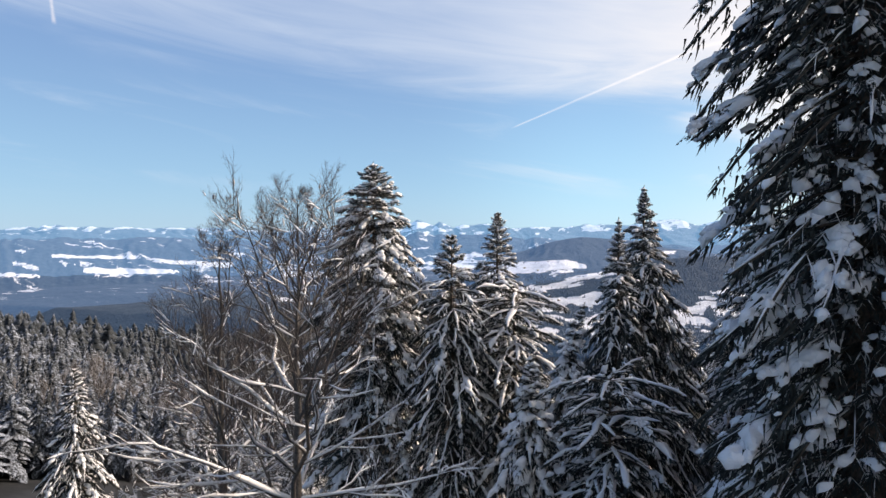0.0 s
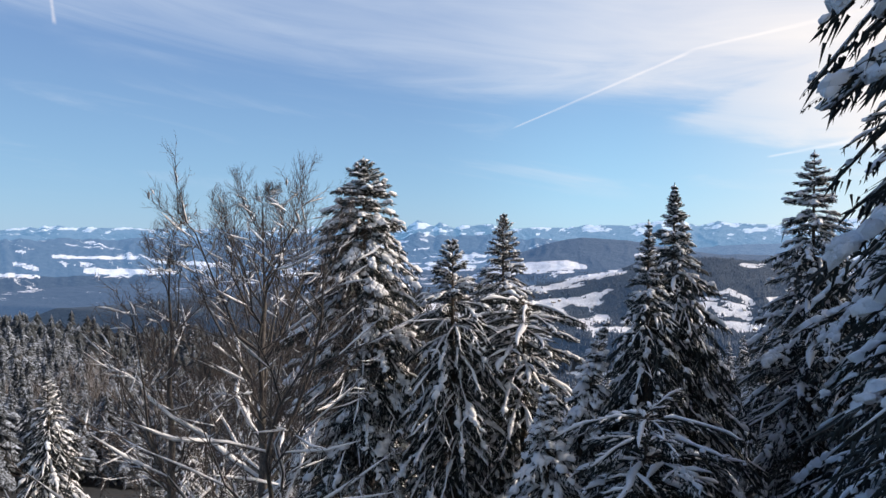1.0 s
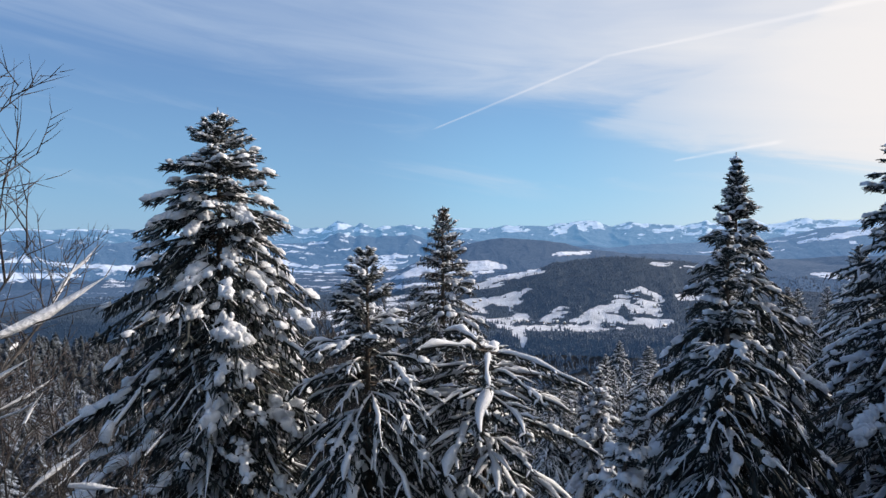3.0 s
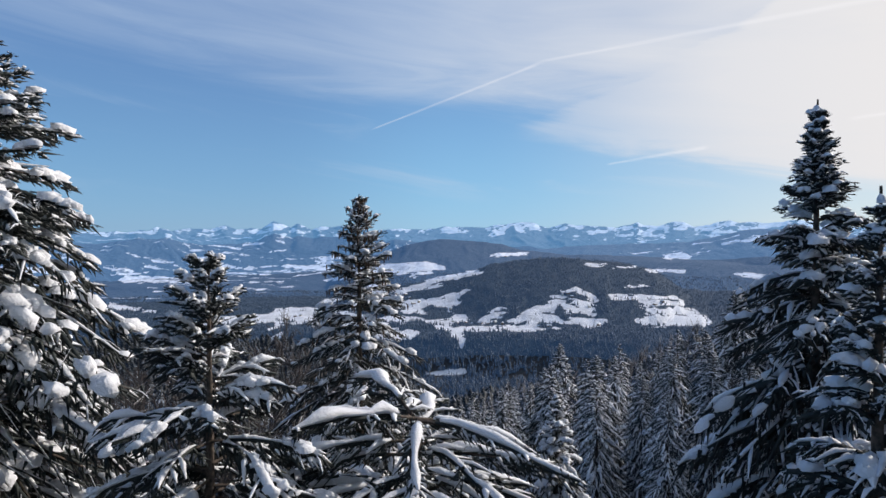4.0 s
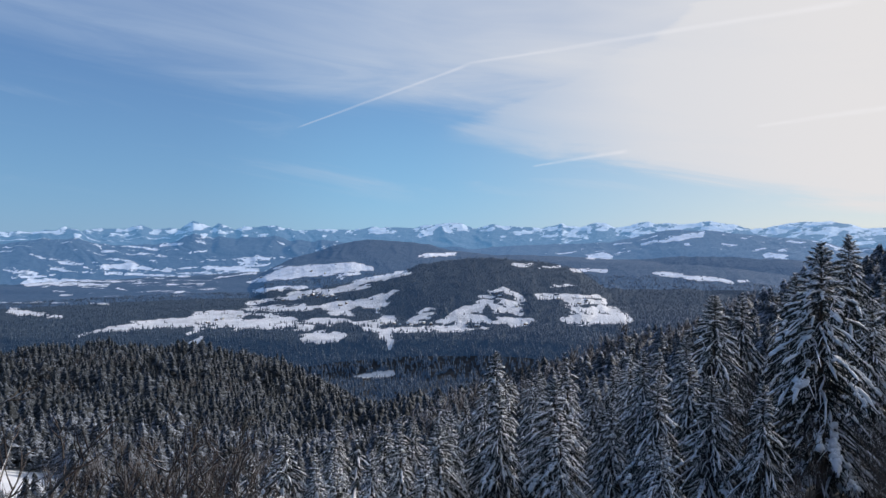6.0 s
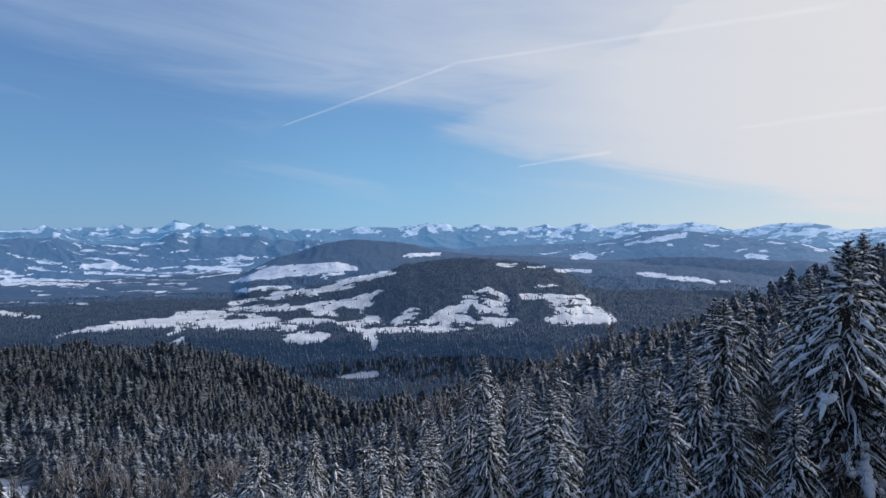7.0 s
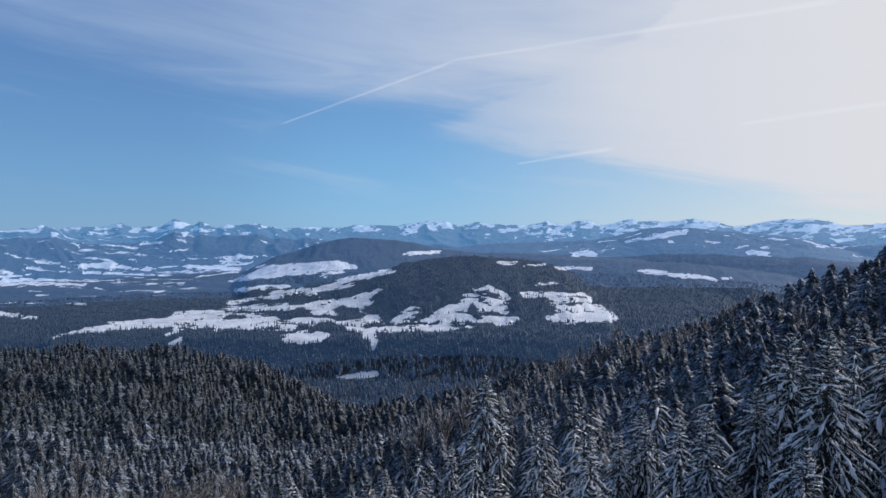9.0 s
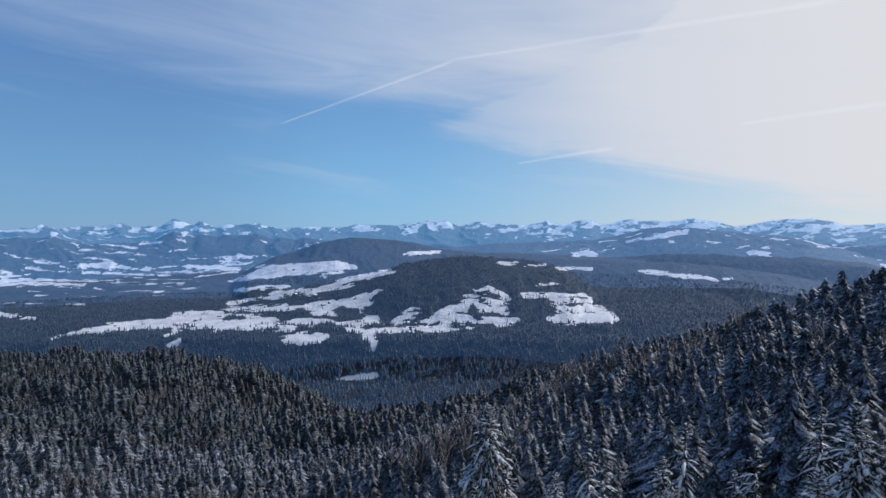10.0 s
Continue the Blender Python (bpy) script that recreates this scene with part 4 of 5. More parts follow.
# ---------------------------------------------------------------- bare broadleaf trees
def bare_tree_parts(seed, height, spread, limbs=20, sub=(8, 7, 5), low=0.25, snow=1.0, girth=1.0, twig=1.0):
    rng = np.random.default_rng(seed)
    hs = np.linspace(0, 1, 16)
    lean = np.cumsum(rng.normal(0, 0.0035, (16, 2)), 0) * height
    T = np.stack([lean[:, 0], lean[:, 1], hs * height], -1)[None]
    tr = np.interp(hs, [0, 0.3, 0.7, 1], [0.017, 0.011, 0.005, 0.0006])[None] * height * girth
    wood, fine, pads = [sweep(T, tr, tr, 9)], [], []
    parent, plen = T, np.array([height])
    for level in range(1 + len(sub)):
        count = limbs if level == 0 else sub[level - 1]
        N = len(parent)
        lo = low if level == 0 else 0.22
        share = np.linspace(lo, 0.97, count)[None] + rng.uniform(-0.03, 0.03, (N, count)) + np.zeros((N, 1))
        start, way = along(parent, share)
        start, way, sh = start.reshape(-1, 3), way.reshape(-1, 3), share.ravel()
        if level == 0:
            az = np.arange(count) * 2.39996 + rng.normal(0, 0.3, count)
            el = np.radians(np.interp(sh, [lo, 0.6, 1], [2, 35, 62]) + rng.normal(0, 8, count))
            way = np.stack([np.cos(az) * np.cos(el), np.sin(az) * np.cos(el), np.sin(el)], -1)
            steep = np.arange(count) % 4 == 1
            el = np.where(steep, np.radians(rng.uniform(52, 68, count)), el)
            way = np.stack([np.cos(az) * np.cos(el), np.sin(az) * np.cos(el), np.sin(el)], -1)
            length = spread * np.interp(sh, [lo, 0.65, 0.85, 1], [1.0, 0.95, 0.55, 0.3]) * rng.uniform(0.7, 1.25, count)
            length = np.where(steep, np.minimum(length * 1.6, (1.0 - sh) * height * 0.80 + 0.3), length)
        else:
            side = np.cross(way, rng.normal(0, 1, way.shape))
            side /= np.linalg.norm(side, axis=1, keepdims=True) + 1e-9
            ang = np.radians(rng.uniform(25, 60, len(way)))[:, None]
            way = way * np.cos(ang) + side * np.sin(ang) + np.array([0, 0, 0.16])
            way /= np.linalg.norm(way, axis=1, keepdims=True)
            length = np.repeat(plen, count) * (0.56 - 0.34 * sh) * rng.uniform(0.6, 1.25, len(way)) + 0.08
        K = 6 if level == 0 else 4 if level == 1 else 3
        s = np.linspace(0, 1, K)
        wob = np.cumsum(rng.normal(0, 0.035, (len(way), K, 3)), 1) * length[:, None, None] * (s > 0)[None, :, None]
        P = start[:, None] + way[:, None] * (length[:, None] * s)[..., None] + wob
        P[..., 2] += length[:, None] * 0.10 * s ** 2
        r = ((0.005 + 0.0100 * girth * length) if level == 0 else (0.0030 + 0.0085 * length) * twig)[:, None] * np.linspace(1, 0.15, K)
        (wood if level < 2 else fine).append(sweep(P, r, r, 5 if level == 0 else 3))
        if level < (3 if len(sub) > 2 else 2):
            lie = np.sqrt(np.clip(1 - way[:, 2] ** 2, 0, 1)) * (rng.uniform(0, 1, len(way)) < (1.0, 0.9, 0.7)[level]) * (way[:, 2] < 0.66)
            b = snow * (r * 1.0 + 0.016) * lie[:, None] * rng.uniform(0.5, 1.3, (len(way), K)) * np.interp(s, [0, 0.15, 0.8, 1], [0.4, 1, 0.9, 0.05])
            keep = (lie > 0.3) & ((start[:, 2] < height * 0.72) | (rng.uniform(0, 1, len(way)) < 0.45))
            pads.append(sweep(P[keep] + (r[keep] * 0.8)[..., None] * [0, 0, 1], b[keep], b[keep] * 1.1, 5, 0.3))
        parent, plen = P, length
    return [("trunk", mesh_of("trunk", wood, GREY_BARK)), ("twig_spray", mesh_of("twig_spray", fine, TWIG_BARK)), ("snow_load", mesh_of("snow_load", pads, SNOW))]


def bare_tree(name, x, y, top, label, seed, spread, group="", **shape):
    z = ground_at(x, y) - 0.3
    thing = new(name)
    thing.location = (x, y, z)
    for n, me in bare_tree_parts(seed, top - z, spread, **shape):
        part(n, me, thing, "snow along the upper side of the limbs" if n == "snow_load" else "")
    return tagged(thing, label, "tree", group)


bare_tree("beech_tree", -10.4, 15.6, 24.9, "bare grey beech, snow lining its wide limbs", 21, 4.9, limbs=30, sub=(10, 7, 5), low=0.40, snow=1.9)
bare_tree("beech_tree", -13.4, 16.3, 23.9, "slim bare beech beside the larger one", 22, 3.2, limbs=20, sub=(8, 7, 5), low=0.46, snow=1.6)


# ---------------------------------------------------------------- the stand of spruces on the slope
def slope_spruce_parts(seed, height, radius, levels=16, per=6, snow=1.0, light=True):
    """A lighter snowy spruce for the stand on the slope: drooping boughs with hanging fronds, broken snow on the back of each."""
    rng = np.random.default_rng(seed)
    hs = np.linspace(0, height, 6)
    r = np.linspace(0.012 * height, 0.02, 6)
    trunk = [sweep(np.stack([hs * 0, hs * 0, hs], -1)[None], r[None], r[None], 5)]
    D = np.repeat(0.15 + (height * 0.74) * (np.arange(levels) / levels) ** 1.15, per) + rng.uniform(-0.35, 0.35, levels * per)
    D = np.maximum(D, 0.1)
    N = len(D)
    az = rng.uniform(0, 6.28, N)
    L = np.minimum(1.28 * radius * (D / (height * 0.5)) ** 0.74, 1.28 * radius) * rng.uniform(0.5, 1.22, N) * (1 + 0.18 * np.cos(az - rng.uniform(0, 6))) + 0.10
    s = np.linspace(0, 1, 5)
    el = np.radians(36 * (1 - smooth(0, 3, D)) - 2 + rng.normal(0, 9, N))
    sag = (0.12 + 0.66 * smooth(0, 4, D)) * rng.uniform(0.6, 1.35, N)
    out = L[:, None] * s * np.cos(el)[:, None]
    up = (height - D)[:, None] + L[:, None] * (np.sin(el)[:, None] * s - sag[:, None] * s ** 2 + 0.22 * sag[:, None] * s ** 4)
    wig = np.cumsum(rng.normal(0, 0.05, (N, 5)), 1) * L[:, None]
    P = np.stack([np.cos(az)[:, None] * out - np.sin(az)[:, None] * wig, np.sin(az)[:, None] * out + np.cos(az)[:, None] * wig, up], -1)
    M = 6 if light else 10
    share = np.tile(np.linspace(0.2, 0.95, M // 2), 2)[None] + rng.uniform(-0.08, 0.08, (N, M))
    a, w = along(P, share)
    hd = np.arctan2(w[..., 1], w[..., 0]) + np.repeat([1.0, -1.0], M // 2) * rng.uniform(0.5, 1.1, (N, M))
    sl = (L[:, None] * 0.40 * (1.15 - share) + 0.12) * rng.uniform(0.6, 1.3, (N, M))
    drop = -rng.uniform(0.3, 1.2, (N, M)) * (0.3 + 0.7 * smooth(0, 3, D))[:, None]
    ends = a + sl[..., None] * np.stack([np.cos(hd), np.sin(hd), drop], -1)
    S = np.stack([a, ends], 2).reshape(-1, 2, 3)
    wide = np.array([0.5, 0.9, 1.0, 0.8, 0.15])
    crown = [sweep(P, (0.035 + 0.035 * L)[:, None] * wide, 0.05, 3, 2.2),
             spikes(S[:, 0], S[:, 1], 0.025 + 0.075 * sl.ravel())]
    # fronds hanging below the boughs
    h = rng.integers(0, N, N * (4 if light else 7))
    c, w2 = along(P[h], rng.uniform(0.2, 1.0, (len(h), 1)))
    c = c[:, 0] + rng.normal(0, 0.07, (len(h), 3))
    fall = -rng.uniform(0.2, 0.6, len(h)) * np.clip(L[h], 0.4, 1.3)
    crown.append(spikes(c, c + w2[:, 0] * 0.12 + rng.normal(0, 0.08, (len(h), 3)) + np.stack([fall * 0, fall * 0, fall], -1), 0.045))
    lump = rng.uniform(0.0, 1.5, (N, 5)) * wide * (rng.uniform(0, 1, (N, 1)) > 0.12)
    b = snow * (0.035 + 0.030 * L)[:, None] * lump
    pads = [sweep(P + [0, 0, 0.04], b * 1.15, b * 0.9, 4, 0.3)]
    sb = snow * (0.022 + 0.085 * sl.ravel()) * rng.uniform(0.3, 1.35, len(S))
    on = rng.uniform(0, 1, len(S)) < 0.72
    pads.append(spikes(S[on, 0] + [0, 0, 0.05], S[on, 1] + [0, 0, 0.03], sb[on]))
    nc = int(N * (0.5 if light else 1.1))
    q = rng.integers(0, N, nc)
    c, w = along(P[q], rng.uniform(0.4, 0.98, (nc, 1)))
    half = snow * rng.uniform(0.6, 1.3, (nc, 1)) * np.stack([0.10 + 0.05 * L[q], 0.07 + 0.03 * L[q], 0.06 + 0.012 * L[q]], -1)
    pads += list(pillows(c[:, 0] + [0, 0, 0.04], w[:, 0], half, rng, 3, 6))
    return [("trunk", mesh_of("trunk", trunk, BARK)), ("crown", mesh_of("crown", crown, NEEDLES)), ("snow_load", mesh_of("snow_load", pads, SNOW))]


def thing_of(name, made, label, group):
    thing = new(name)
    for n, me in made:
        part(n, me, thing, PART_LABEL.get(n, ""))
    return tagged(thing, label, "tree", group)


STAND = "spruces on the slope"
NEAR_STAND = ((31.4, 94.0, 23.8), (19.0, 77.1, 23.2), (31.0, 103.5, 19.1), (20.3, 99.7, 17.4), (23.7, 101.0, 17.6), (13.4, 79.3, 12.8),
              (6.9, 91.1, 8.2), (12.3, 110.0, 8.0), (23.6, 89.9, 20.4), (15.8, 87.8, 18.5), (17.5, 99.3, 13.3), (11.2, 93.3, 12.8),
              (12.0, 83.0, 14.3), (6.9, 74.9, 14.1), (5.2, 80.9, 10.9), (9.3, 72.0, 14.9), (11.2, 69.0, 15.3), (36.0, 88.0, 22.0), (42.0, 96.0, 23.0))
LOWER_STAND = ((-2.1, 103.6, 5.2), (-7.8, 82.8, 8.8), (9.7, 109.0, 6.9), (1.2, 82.9, 12.4), (-8.3, 109.2, 1.3), (-13.4, 129.5, -4.1),
               (-5.1, 131.7, -1.7), (1.0, 163.5, -0.1), (-31.5, 123.6, -5.0), (-25.0, 128.2, -4.4), (17.6, 128.3, 3.9), (-3.4, 82.6, 11.5),
               (-16.8, 122.9, -3.4), (-7.8, 91.1, 6.3), (4.8, 121.5, 4.7), (-46.0, 38.0, 13.0), (-40.0, 46.0, 7.0))

rng = np.random.default_rng(77)
PROTOTYPES = []
for i, (h, r, lv, pr) in enumerate(((22, 3.0, 30, 9), (20, 2.7, 29, 9), (24, 3.2, 31, 9), (18, 2.9, 27, 9), (21, 2.4, 30, 8),
                                   (21, 2.9, 22, 7), (19, 2.6, 21, 7), (23, 3.1, 22, 7), (18, 2.8, 20, 7), (20, 2.5, 21, 7),
                                   (20, 2.8, 14, 5), (19, 2.6, 14, 5), (22, 3.0, 14, 5), (18, 2.6, 13, 5), (20, 2.4, 14, 5))):
    if i < 10:
        near = i < 5
        made = conifer_parts(100 + i, h, k=0.50 * r / 2.8, power=0.88, r0=0.15, cap=1.02 * r, spread=0.3, gap=0.50 if near else 0.66, per=7, droop=1.15 + 0.1 * (i % 3), snow=1.1,
                             reach=h * 0.72, side=3, twigs=12 if near else 6, strands=6 if near else 3, ribbon=0.9, cushions=0.4, frost=0.2, clump=1.4, even=0.3, vary=(0.6, 1.2),
                             quilt=1.08 + 0.10 * (i % 5), laden=0.5, plate=0.8, sprays=13 if near else 7, twig_size=1.5)
    else:
        made = slope_spruce_parts(100 + i, h, r, lv, pr, 0.86 + 0.10 * (i % 5), True)
    PROTOTYPES.append((h, thing_of("spruce_tree", made, "snow-covered spruce among others on the slope", STAND)))
used = set()
taken = []


def stand_tree(x, y, top, first=0):
    z = ground_at(x, y) - 0.5
    tall = top - z
    i = first + int(rng.integers(0, 5))
    h, proto = PROTOTYPES[i]
    m = pose(x, y, z, rng.normal(0, 0.5), rng.normal(0, 0.5), rng.uniform(0, 360))
    f = tall / h
    m = m @ Matrix.Diagonal((f * rng.uniform(0.92, 1.12), f * rng.uniform(0.92, 1.12), f, 1))
    if i in used:
        made = copy_thing(proto, m)
        made.matrix_basis = m
    else:
        used.add(i)
        proto.matrix_basis = m
    taken.append((x, y))


for x, y, top in NEAR_STAND + LOWER_STAND:
    stand_tree(x, y, top)

# unseen trees added beside the flight to shade the hilltop
for x, y, tall in ((8, 12, 30), (11, 18, 28), (9, 25, 27), (15, 14, 30), (14, 27, 27), (8.5, 4, 28), (19, 20, 28), (17, 36, 25), (22, 30, 26), (13, 6, 27), (25, 40, 24), (20, 10, 27),
                   (6.8, 14.6, 30), (6, 18.5, 28), (8.5, 37, 27), (10.5, 33, 28), (5.5, 24.5, 26)):
    stand_tree(x, y, ground_at(x, y) + tall * 0.85, 5)
# unseen trees added behind the start to dim the low skylight
for n in range(18):
    stand_tree(rng.uniform(-48, 34), rng.uniform(-46, -9), 26 + rng.uniform(-6, 5), 10)

HOLD = [(-13.6, 27.2), (-9.5, 27), (-9.5, 34.3), (-7.1, 28.6), (-1.4, 28), (3.8, 32.4), (2.6, 10.9), (3, 16.8), (-4.7, 21.3), (-2, 20.5), (-4.6, 25), (-4.2, 44.2), (-10.4, 15.6), (-13.4, 16.3)]


def scatter(n, box, gap, keep, seed, others=()):
    """Random places in a box, at least gap apart, where keep(x, y) holds."""
    g = np.random.default_rng(seed)
    cell, out = {}, []
    for x, y in others:
        cell.setdefault((int(x // gap), int(y // gap)), []).append((x, y))
    X, Y = g.uniform(box[0], box[1], n), g.uniform(box[2], box[3], n)
    ok = keep(X, Y)
    for x, y in zip(X[ok], Y[ok]):
        c = (int(x // gap), int(y // gap))
        if all((x - a) ** 2 + (y - b) ** 2 >= gap * gap for i in (-1, 0, 1) for j in (-1, 0, 1) for a, b in cell.get((c[0] + i, c[1] + j), ())):
            cell.setdefault(c, []).append((x, y))
            out.append((x, y))
    return np.array(out)


def in_sight(x, y):
    """The wedge of land that lies before the lookout."""
    az = np.degrees(np.arctan2(x + 3, y + 8))
    return (az > -66) & (az < 46)


def thicket(x, y):
    """Where bare young trees stand instead of spruces."""
    return ((x > -30) & (x < -11) & (y > 32) & (y < 48)) | ((x > 12) & (x < 38) & (y > 44) & (y < 76))


def clear_of_flight(x, y):
    return (np.abs(x + 5) > 7 + 0.05 * np.maximum(y - 40, 0)) | (y > 74)


near_spots = scatter(4000, (-75, 75, 30, 175), 5.6, lambda x, y: in_sight(x, y) & clear_of_flight(x, y) & ((y > 68) | (x < -24) | (x > 14)) & ~thicket(x, y), 5, taken + HOLD)
order = np.argsort(np.hypot(near_spots[:, 0] + 6, near_spots[:, 1] - 50))
for n, (x, y) in enumerate(near_spots[order[:170]]):
    base = ground_at(x, y)
    tall = rng.uniform(15, 22) * (0.8 if y < 70 else 1.0)
    stand_tree(float(x), float(y), min(base + tall, max(23.0 - 0.06 * (y - 40), base + 8), max(13.5 + 0.33 * (x - 8) - 0.16 * (y - 78), base + 9)), 5 if n < 75 else 10)


# ---------------------------------------------------------------- woods as a mass
def frond_tree(seed, tiers, per):
    """A unit spruce of drooping fronds, height 1."""
    g = np.random.default_rng(seed)
    V, F = [], []
    for t in range(tiers):
        for k in range(per if t else 3):
            d = 0.03 + 0.84 * ((t + g.uniform(-0.5, 0.5)) / tiers) ** 1.2 if t else 0.03
            rad = 0.165 * min(1, (d / 0.5) ** 0.8) + 0.012
            a = g.uniform(0, 6.283)
            L = rad * g.uniform(0.55, 1.3)
            e, u = np.array([math.cos(a), math.sin(a), 0]), np.array([-math.sin(a), math.cos(a), 0])
            hang = g.uniform(0.35, 0.95)
            top = np.array([0, 0, 1 - d + 0.03])
            tip = e * L + [0, 0, 1 - d - L * hang]
            mid = e * L * 0.5 + [0, 0, 1 - d + 0.012 - L * hang * 0.25]
            w = L * (0.42 if tiers < 6 else 0.22 if tiers > 12 else 0.28)
            b = len(V)
            V += [top, mid, mid + u * w - [0, 0, w * 0.9], mid - u * w - [0, 0, w * 0.9], tip]
            F += [[b, b + 2, b + 1], [b, b + 1, b + 3], [b + 1, b + 2, b + 4], [b + 1, b + 4, b + 3]]
    b = len(V)
    V += [np.array([0, 0, 1.0]), np.array([0.018, 0, 0.92]), np.array([-0.009, 0.016, 0.92]), np.array([-0.009, -0.016, 0.92])]
    F += [[b, b + 1, b + 2], [b, b + 2, b + 3], [b, b + 3, b + 1]]
    return np.array(V), np.array(F)


def skirt_tree(seed, tiers, sides):
    """A unit spruce of overlapping ragged skirts with drooping points, leaning and lopsided, height 1."""
    g = np.random.default_rng(seed)
    V, F = [], []
    slim, lop = g.uniform(0.75, 1.2), g.uniform(0, 6.283)
    for t in range(tiers):
        z1 = 1.0 - 0.82 * (t / tiers) ** 1.15
        z0 = 1.0 - 0.82 * ((t + 1.5) / tiers) ** 1.15 - 0.015
        rad = 0.150 * slim * min(1, ((1 - z0) / 0.62) ** 0.75) * g.uniform(0.82, 1.15)
        b, turn = len(V), g.uniform(0, 6.283)
        V.append(np.array([g.normal(0, 0.006), g.normal(0, 0.006), z1 + 0.015]))
        for k in range(sides):
            a = turn + 6.283 * (k + g.uniform(-0.35, 0.35)) / sides
            q = rad * (g.uniform(0.85, 1.45) if k % 2 else g.uniform(0.30, 0.62)) * (1 + 0.22 * math.cos(a - lop))
            V.append(np.array([q * math.cos(a), q * math.sin(a), z0 + (g.uniform(-0.035, 0.01) if k % 2 else g.uniform(0.01, 0.05))]))
        F += [[b, b + 1 + k, b + 1 + (k + 1) % sides] for k in range(sides)]
    return np.array(V), np.array(F)


def cone_tree(seed, sides=4):
    g = np.random.default_rng(seed)
    V, F = [], []
    for z0, z1, r in ((0.40, 1.0, 0.12), (0.08, 0.70, 0.18)):
        b = len(V)
        V.append(np.array([0, 0, z1]))
        for k in range(sides):
            a = 6.283 * (k + g.uniform(-0.25, 0.25)) / sides
            q = r * g.uniform(0.75, 1.25)
            V.append(np.array([q * math.cos(a), q * math.sin(a), z0 + g.uniform(-0.06, 0.06)]))
        F += [[b, b + 1 + k, b + 1 + (k + 1) % sides] for k in range(sides)]
    return np.array(V), np.array(F)


def woods(name, spots, size, kinds, mat, label, seed, wide=1.0):
    g = np.random.default_rng(seed)
    x, y = spots[:, 0], spots[:, 1]
    z = land(x, y) - 0.6
    h = g.uniform(size[0] * 0.8, size[1] * 1.1, len(x)) * (0.30 + 1.15 * fbm(x / 26, y / 26, 4, 61))
    h = h * np.interp(np.hypot(x - EYE_X, y - EYE_Y), [1000, 1700, 2600], [1.25, 0.9, 0.62])
    turn = g.uniform(0, 6.283, len(x))
    which = g.integers(0, len(kinds), len(x))
    chunks = []
    for i, (V, F) in enumerate(kinds):
        j = np.where(which == i)[0]
        c, s = np.cos(turn[j])[:, None], np.sin(turn[j])[:, None]
        w = (h[j] ** 0.8 * 1.7 * wide * g.uniform(0.8, 1.25, len(j)))[:, None]
        W = np.stack([(V[:, 0] * c - V[:, 1] * s) * w + x[j, None], (V[:, 0] * s + V[:, 1] * c) * w + y[j, None], V[:, 2] * h[j, None] + z[j, None]], -1)
        chunks.append((W, (np.arange(len(j))[:, None, None] * len(V) + F).reshape(-1, 3)))
    return tagged(new(name, mesh_of(name, chunks, mat, True)), label, "forest", kind="stuff")


def twig_tuft(seed, n=34):
    """A unit bare crown: a short trunk and thin twigs fanning upwards."""
    g = np.random.default_rng(seed)
    a = np.stack([g.normal(0, 0.03, n), g.normal(0, 0.03, n), g.uniform(0.3, 0.7, n)], -1)
    az, lean = g.uniform(0, 6.283, n), g.uniform(0.1, 0.8, n)
    b = a + g.uniform(0.18, 0.36, n)[:, None] * np.stack([np.cos(az) * np.sin(lean), np.sin(az) * np.sin(lean), np.cos(lean)], -1)
    V, F = spikes(np.concatenate([[[0, 0, 0]], a]), np.concatenate([[[0, 0, 0.8]], b]), np.concatenate([[0.009], np.full(n, 0.0065)]))
    return V, F


rest = near_spots[order[170:]]
slope_spots = scatter(120000, (-330, 330, -60, 640), 4.7, lambda x, y: in_sight(x, y) & (np.hypot(x + 6, y - 55) < 400) & (np.hypot(x + 6, y - 50) > 125) & (clearing(x, y) > 1), 6,
                      [tuple(p) for p in near_spots] + taken)
slope_spots = np.concatenate([slope_spots, rest[np.hypot(rest[:, 0] + 6, rest[:, 1] - 50) > 90]])
away = np.hypot(slope_spots[:, 0] + 6, slope_spots[:, 1] - 55)
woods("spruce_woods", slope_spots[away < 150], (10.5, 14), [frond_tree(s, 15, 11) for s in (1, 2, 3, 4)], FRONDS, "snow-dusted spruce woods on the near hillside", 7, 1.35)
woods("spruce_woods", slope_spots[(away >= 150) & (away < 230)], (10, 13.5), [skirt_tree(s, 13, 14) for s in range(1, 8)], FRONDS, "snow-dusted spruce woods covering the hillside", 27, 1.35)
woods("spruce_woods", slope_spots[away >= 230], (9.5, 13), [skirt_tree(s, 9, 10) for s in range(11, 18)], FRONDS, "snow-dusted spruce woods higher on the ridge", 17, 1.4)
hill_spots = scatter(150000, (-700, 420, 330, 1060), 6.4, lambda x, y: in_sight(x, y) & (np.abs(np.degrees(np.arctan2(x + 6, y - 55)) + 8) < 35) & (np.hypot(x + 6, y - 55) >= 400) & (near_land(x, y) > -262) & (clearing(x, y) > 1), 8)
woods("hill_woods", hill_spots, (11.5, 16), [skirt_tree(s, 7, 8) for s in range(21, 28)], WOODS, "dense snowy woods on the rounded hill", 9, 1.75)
west_spots = scatter(60000, (-1250, -150, -150, 900), 9.4, lambda x, y: in_sight(x, y) & (np.degrees(np.arctan2(x + 6, y - 55)) < -43) & (np.hypot(x + 6, y - 55) >= 400), 18)
woods("hill_woods", west_spots, (13.5, 18.5), [skirt_tree(s, 5, 8) for s in (5, 6, 7, 8, 9)], WOODS, "snowy woods falling away to the west", 19, 1.5)


